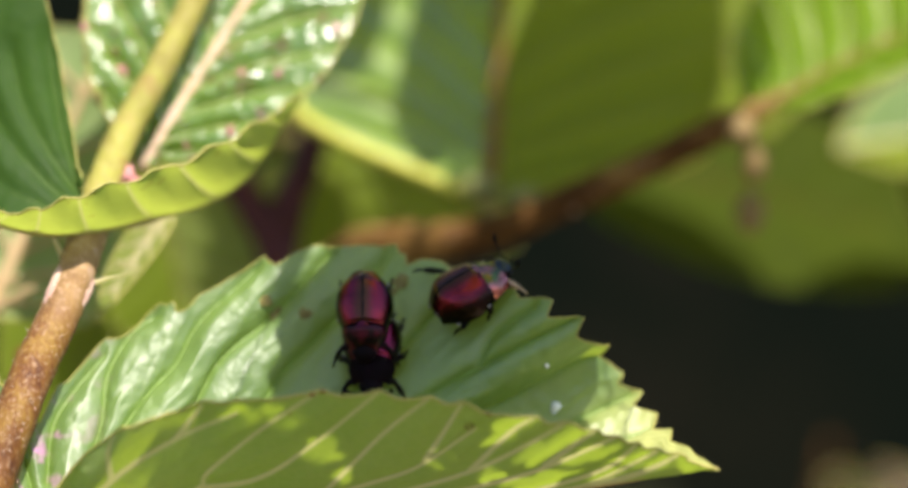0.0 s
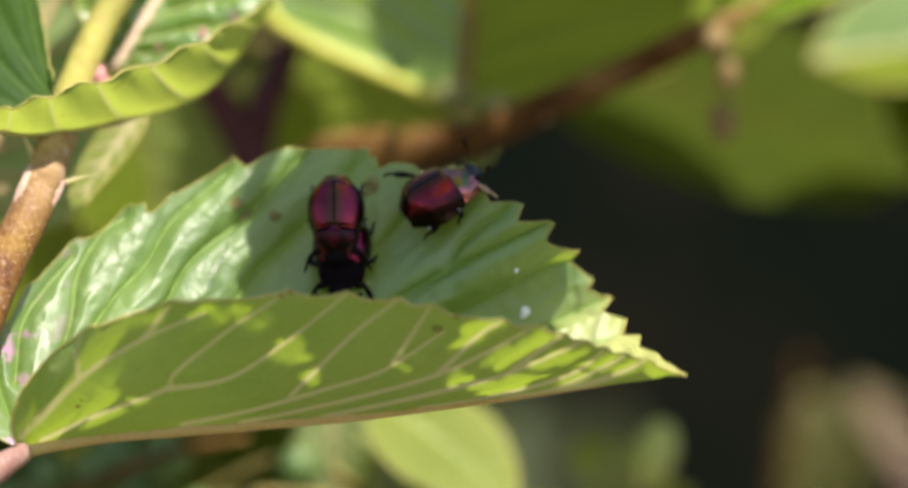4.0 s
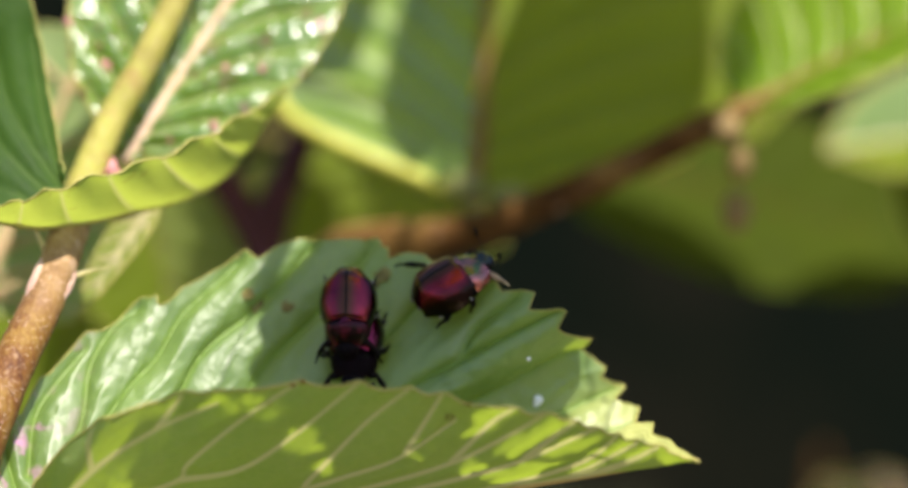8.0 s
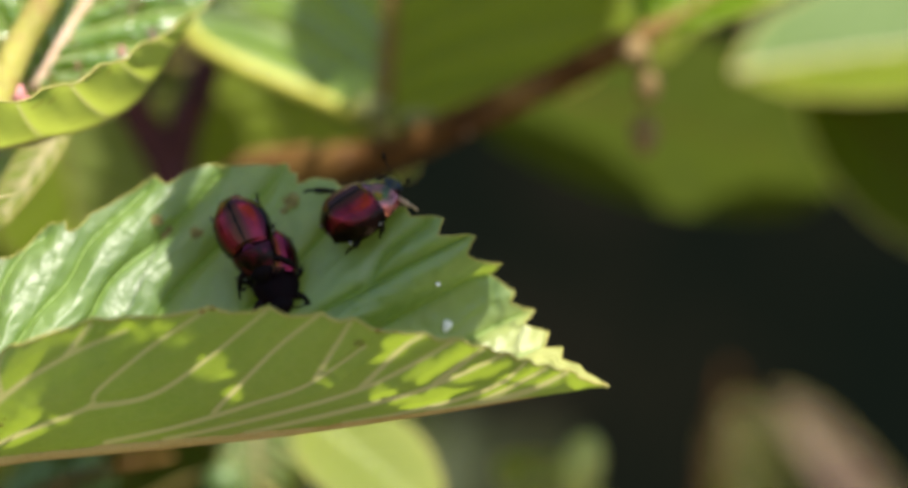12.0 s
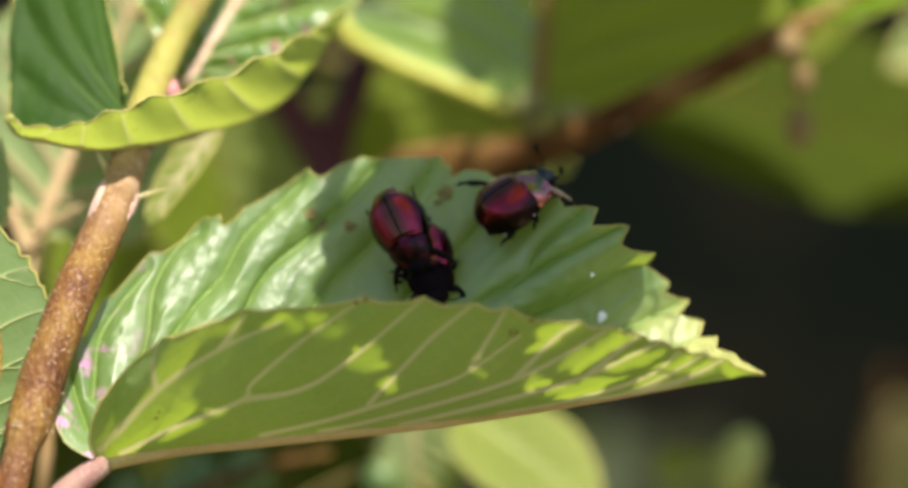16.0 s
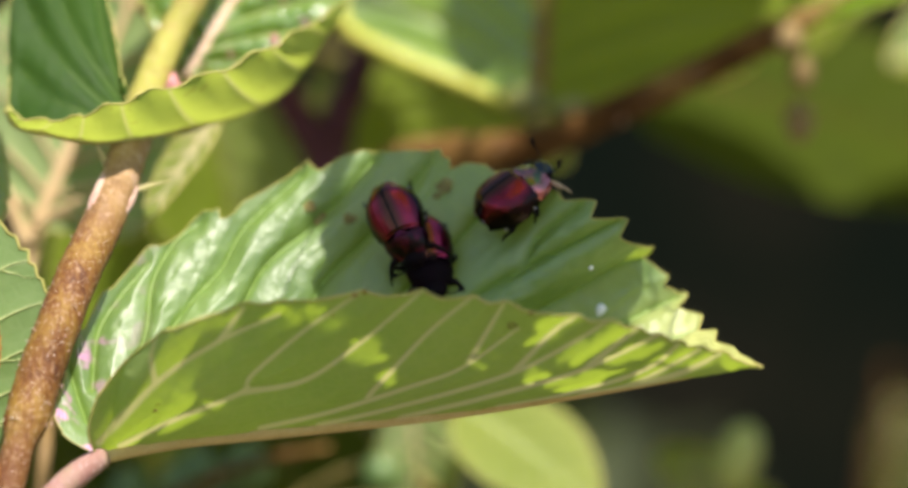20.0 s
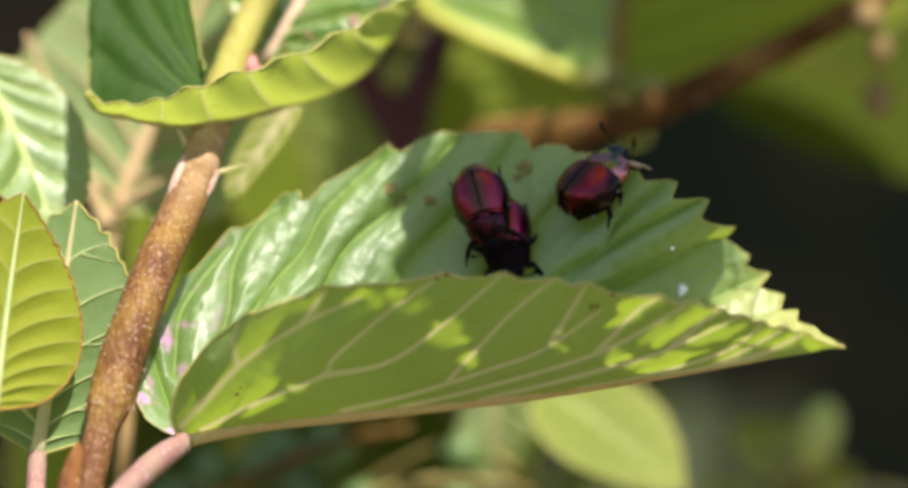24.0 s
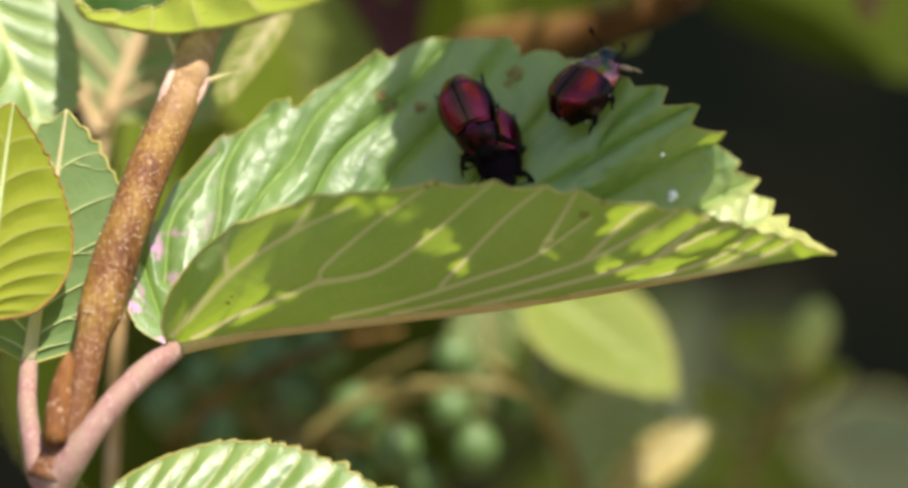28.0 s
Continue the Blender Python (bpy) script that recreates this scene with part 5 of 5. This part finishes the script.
def plain_legs(sp=1.0):
    rows = []
    for sd in (1, -1):
        rows += [[(3.0, sd * 1.2, 1.3), (3.7, sd * 2.6, 1.7), (4.6, sd * 3.3, 0.7), (5.4, sd * 3.7, 0.1)],
                 [(1.2, sd * 1.7, 1.2), (1.0, sd * 3.7 * sp, 1.8), (0.2, sd * 4.3 * sp, 0.6), (-0.6, sd * 4.9 * sp, 0.1)],
                 [(-0.8, sd * 1.7, 1.2), (-2.0, sd * 3.6 * sp, 1.7), (-3.3, sd * 3.9 * sp, 0.5), (-4.5, sd * 4.3 * sp, 0.1)]]
    return {"pts": rows}


male, male_legs = beetle("dark red metallic beetle mounted on another beetle", COPPER, BLACK_RED, plain_legs(0.68), BLACK_HEAD, size=(1.0, 0.98, 1.0))
female, female_legs = beetle("dark metallic beetle beneath its mate on the leaf", MAROON, DARK_SHELL, plain_legs(0.78), BLACK_HEAD, size=(1.02, 1.0, 0.95))
lone_legs = plain_legs(0.74)
lone_legs["pts"][3] = [(3.2, -0.4, 1.3), (3.9, -1.6, 1.7), (4.3, -3.0, 1.5), (4.7, -3.9, 1.0)]
lone_legs["pts"][2] = [(-0.6, 1.9, 1.5), (-1.0, 4.3, 2.1), (-2.4, 5.5, 2.3), (-3.5, 6.5, 2.0)]
lone_legs["pts"][4] = [(1.2, -1.7, 1.2), (0.8, -2.7, 1.4), (0.2, -3.0, 0.6), (-0.4, -3.2, 0.1)]
lone_legs["pts"][5] = [(-0.8, -1.7, 1.2), (-2.0, -2.5, 1.2), (-3.3, -2.7, 0.7), (-4.5, -2.5, 0.3)]
lone_legs["tan"] = (3,)
lone, lone_parts = beetle("red and green metallic beetle at the leaf's edge", BRONZE, GREEN_SHELL, lone_legs, size=(0.98, 1.12, 1.10))

# ---- added leaves, unseen overhead, that cast shade and flecks on the folded leaf ----
def overhead():
    top = thing("shade_caster_sprig", "added unseen leaves casting shade and sun flecks on the folded leaf", "shrub")

    def above(u, d, v, level=95.0):
        p = Vector((u, d, v))
        return p + SUN_FROM * ((level - v) / SUN_FROM.z)

    blade = BVHTree.FromPolygons([v.co[:] for v in main_leaf.data.vertices], [p.vertices[:] for p in main_leaf.data.polygons])
    near_faces = (G_NEAR[0].shape[0] - 1) * (G_NEAR[0].shape[1] - 1)
    # holes cut to let chosen flecks of sun fall on the blade: x, z, half length, half width in mm, slope in degrees
    holes = [(-35.2, -17.8, 4.8, 1.3, 57), (-31.5, -19.4, 6.0, 1.7, 43), (-30.5, -15.2, 1.3, 0.8, 20), (-25.6, -10.4, 1.8, 0.7, 12), (-23.4, -10.1, 1.1, 0.5, 60), (-25.0, -13.3, 1.2, 0.6, 10), (-18.4, -9.8, 2.1, 1.1, 8), (-15.1, -9.1, 1.2, 0.6, 0),
             (-13.5, -10.4, 1.8, 0.6, 0), (-9.5, -13.9, 2.3, 1.7, -25), (-7.4, -16.3, 1.0, 0.9, 0), (-25.3, -19.5, 1.6, 0.5, -15), (-29.3, -21.2, 2.6, 0.8, 20), (2.9, -14.4, 1.8, 0.9, -10)]
    tip_holes = [(10.3, -10.7, 3.2, 1.1, 32), (13.6, -13.3, 3.0, 1.0, 28), (8.5, -16.0, 1.6, 0.8, 20), (13.5, -16.6, 3.9, 0.9, 15), (18.4, -13.8, 3.4, 0.8, 20), (17.2, -11.2, 3.0, 0.8, 25), (22.6, -14.2, 3.0, 0.6, 25), (20.9, -15.7, 2.4, 0.5, 18), (26.0, -14.2, 3.2, 0.8, 12)]

    def eaten(ob, gone_at):
        """Take away the faces of an overhead leaf above those places of the blade for which gone_at is true."""
        bm = bmesh.new()
        bm.from_mesh(ob.data)
        gone = []
        for f in bm.faces:
            q, _, k, _ = blade.ray_cast(f.calc_center_median(), -SUN_FROM)
            if q is not None and gone_at(q.x * 1000, q.z * 1000, k < near_faces):
                gone.append(f)
        bmesh.ops.delete(bm, geom=gone, context="FACES")
        bm.to_mesh(ob.data)
        bm.free()

    def fleck(x, z, near):
        if not near:
            return True
        for hx, hz, a, b, turn in holes + tip_holes:
            c, d = math.cos(radians(turn)), math.sin(radians(turn))
            u, v = ((x - hx) * c + (z - hz) * d) / a, ((z - hz) * c - (x - hx) * d) / b
            w = math.atan2(v, u)
            if u * u + v * v < 1 + 0.32 * math.sin(3 * w + hx * 7) + 0.30 * math.sin(5 * w + hz * 9) + 0.15 * math.sin(9 * w + hx):
                return True
        return False

    def sunny_ends(x, z, near):
        return near or x < -13.8 + 0.16 * (z - 4) + 0.5 * math.sin(z * 1.3) or x > 18.9 + 0.5 * math.sin(z * 2.1) or math.hypot(x - 16.7, z + 6.4) < 0.8

    a = plain_leaf("leaf", top, above(-34.0, -6.00, -18.18, 47.0), above(30.0, -12.00, -14.35, 47.0), (0.05, 0.05, 1), 11.5, [LIT, LIT], "added unseen leaf with holes cut for the sun flecks", 4, 0.0, 1, 1, 8, 0.2, 24, 0.5, 301, shape=(0.8, 0.35), n=420, m=80, ribs=False)
    eaten(a, fleck)
    root, fork = above(-34.0, -6.00, -18.18, 47.0), above(-15.48, 13.00, 0.41, 56.0)
    tube("stem", [root, root + SUN_FROM * 25, root + SUN_FROM * 70], [0.0008, 0.0011, 0.0014], GREEN_STEM, top, 10, "", 0.1, 16)
    tube("stem", [fork, fork + SUN_FROM * 45, fork + SUN_FROM * 120], [0.0008, 0.0011, 0.0014], GREEN_STEM, top, 10, "", 0.1, 16)
    b = plain_leaf("leaf", top, above(-15.48, 13.00, 0.41, 56.0), above(24.0, -2.00, -6.94, 56.0), (0.05, 0.05, 1), 15.5, [LIT, LIT], "added unseen shade leaf overhead", 4, 0.0, 1, 1, 8, 0.2, 24, 0.5, 311, shape=(0.8, 0.3), n=220, m=50, ribs=False)
    eaten(b, sunny_ends)
    # more added leaves, placed to shade the branch and broad leaf
    back = above(8.5, 78.00, 25.04, 70.0)
    tube("stem", [fork + SUN_FROM * 60, (fork + back) / 2 + SUN_FROM * 45, back + SUN_FROM * 8, back], [0.0011, 0.0010, 0.0008, 0.0007], GREEN_STEM, top, 8, "", 0.1, 20)
    plain_leaf("leaf", top, back, above(41.0, 78.00, 25.04, 70.0), (0.05, 0.05, 1), 21.0, [LIT, LIT], "added unseen shade leaf overhead", 4, 0.0, 1, 1, 8, 0.2, 24, 0.5, 331, shape=(0.8, 0.22), bites=((0.3, 0.03, 0.3),), ribs=False)
    for x, y0, wide, seed in ((-13.2, 77.0, 7.4, 341), (3.0, 72.0, 5.6, 351)):
        near, far = above(x, y0, 25.04, 74.0), above(x, 112.0, 25.04, 74.0)
        tube("stem", [back + SUN_FROM * 8, (back + near) / 2 + SUN_FROM * 9, near], [0.0008, 0.0007, 0.0006], GREEN_STEM, top, 8, "", 0.1, 16)
        plain_leaf("leaf", top, near, far, (0.05, 0.05, 1), wide, [LIT, LIT], "added unseen shade leaf overhead", 4, 0.0, 1, 1, 8, 0.2, 24, 0.5, seed, shape=(0.8, 0.22), ribs=False)


overhead()


# ---- what moves ----
def seat(u, v, heading, lift=0.0, lean=0.0, roll=0.0):
    """The pose of a beetle on the blade at (x, z) mm, its head turned heading degrees up from the right."""
    p = G_FAR[0].reshape(-1, 3)
    c = Vector(p[(p[:, 0] - u) ** 2 + (p[:, 2] - v) ** 2 < 12].mean(0)) / 1000
    n = Vector((-0.10, -0.90, 0.42)).normalized()
    h = Vector((math.cos(radians(heading)), 0, math.sin(radians(heading))))
    h = (h - h.dot(n) * n).normalized()
    m = Matrix((h, n.cross(h), n)).transposed().to_4x4()
    return Matrix.Translation(c + n * lift / 1000) @ m @ pose(0, 0, 0, roll, lean, 0)


def motions():
    walk(male, [(t, seat(u, v, a, 3.1, le, ro)) for t, u, v, a, le, ro in (
        (0.0, -4.69, -1.17, -88, 10, 0), (5.0, -4.50, -1.43, -87, 10, 0), (8.0, -4.50, -1.55, -89, 10, 0), (8.8, -4.62, -1.43, -84, 10, 2), (9.5, -5.32, -1.55, -66, 10, 12),
        (12.5, -5.45, -1.55, -66, 10, 12), (17.0, -5.19, -1.68, -66, 10, 12), (20.0, -5.45, -1.68, -67, 10, 12), (22.0, -5.70, -1.93, -69, 10, 12), (25.0, -5.19, -1.93, -76, 10, 2), (26.5, -5.32, -2.06, -72, 10, 10), (28.0, -5.45, -2.19, -68, 10, 12))])
    walk(female, [(t, seat(u, v, a, 0.4, 0, ro)) for t, u, v, a, ro in (
        (0.0, -4.43, -3.83, -88, 0), (5.0, -4.37, -3.95, -88, 0), (8.0, -4.37, -3.95, -88, 0), (8.8, -4.30, -3.95, -84, -4), (9.5, -3.80, -3.95, -74, -10), (12.5, -3.80, -3.95, -74, -10),
        (17.0, -3.67, -4.08, -74, -10), (20.0, -3.67, -4.08, -75, -10), (22.0, -3.80, -4.08, -76, -10), (25.0, -3.92, -4.08, -78, -6), (28.0, -3.92, -4.33, -75, -10))])
    walk(lone, [(t, seat(u, v, a, 0.5, 0, ro)) for t, u, v, a, ro in (
        (0.0, 7.13, 1.86, 37, -24), (5.0, 7.13, 1.86, 38, -24), (12.5, 7.13, 1.86, 39, -24), (17.0, 7.13, 1.86, 40, -24), (19.5, 7.13, 1.80, 41, -24), (20.5, 7.13, 1.48, 47, -24), (22.0, 7.01, 1.10, 52, -24), (28.0, 7.26, 1.36, 56, -24))])
    hind = lone_parts[2]
    hip = hind.location.copy()
    rest = pose(*hip)
    tucked = pose(*hip, 35, -20, 75)
    walk(hind, [(0.0, rest), (18.8, rest), (19.5, pose(*hip, 18, -10, 35)), (20.0, tucked), (28.0, tucked)])
    for k, ob in ((5, lone_parts[5]),):
        q = ob.location.copy()
        walk(ob, [(0.0, pose(*q)), (20.5, pose(*q)), (22.0, pose(*q, 0, 0, 22)), (25.0, pose(*q, 0, 0, 30)), (27.0, pose(*q, 0, 0, 10)), (28.0, pose(*q, 0, 0, 8))])


motions()
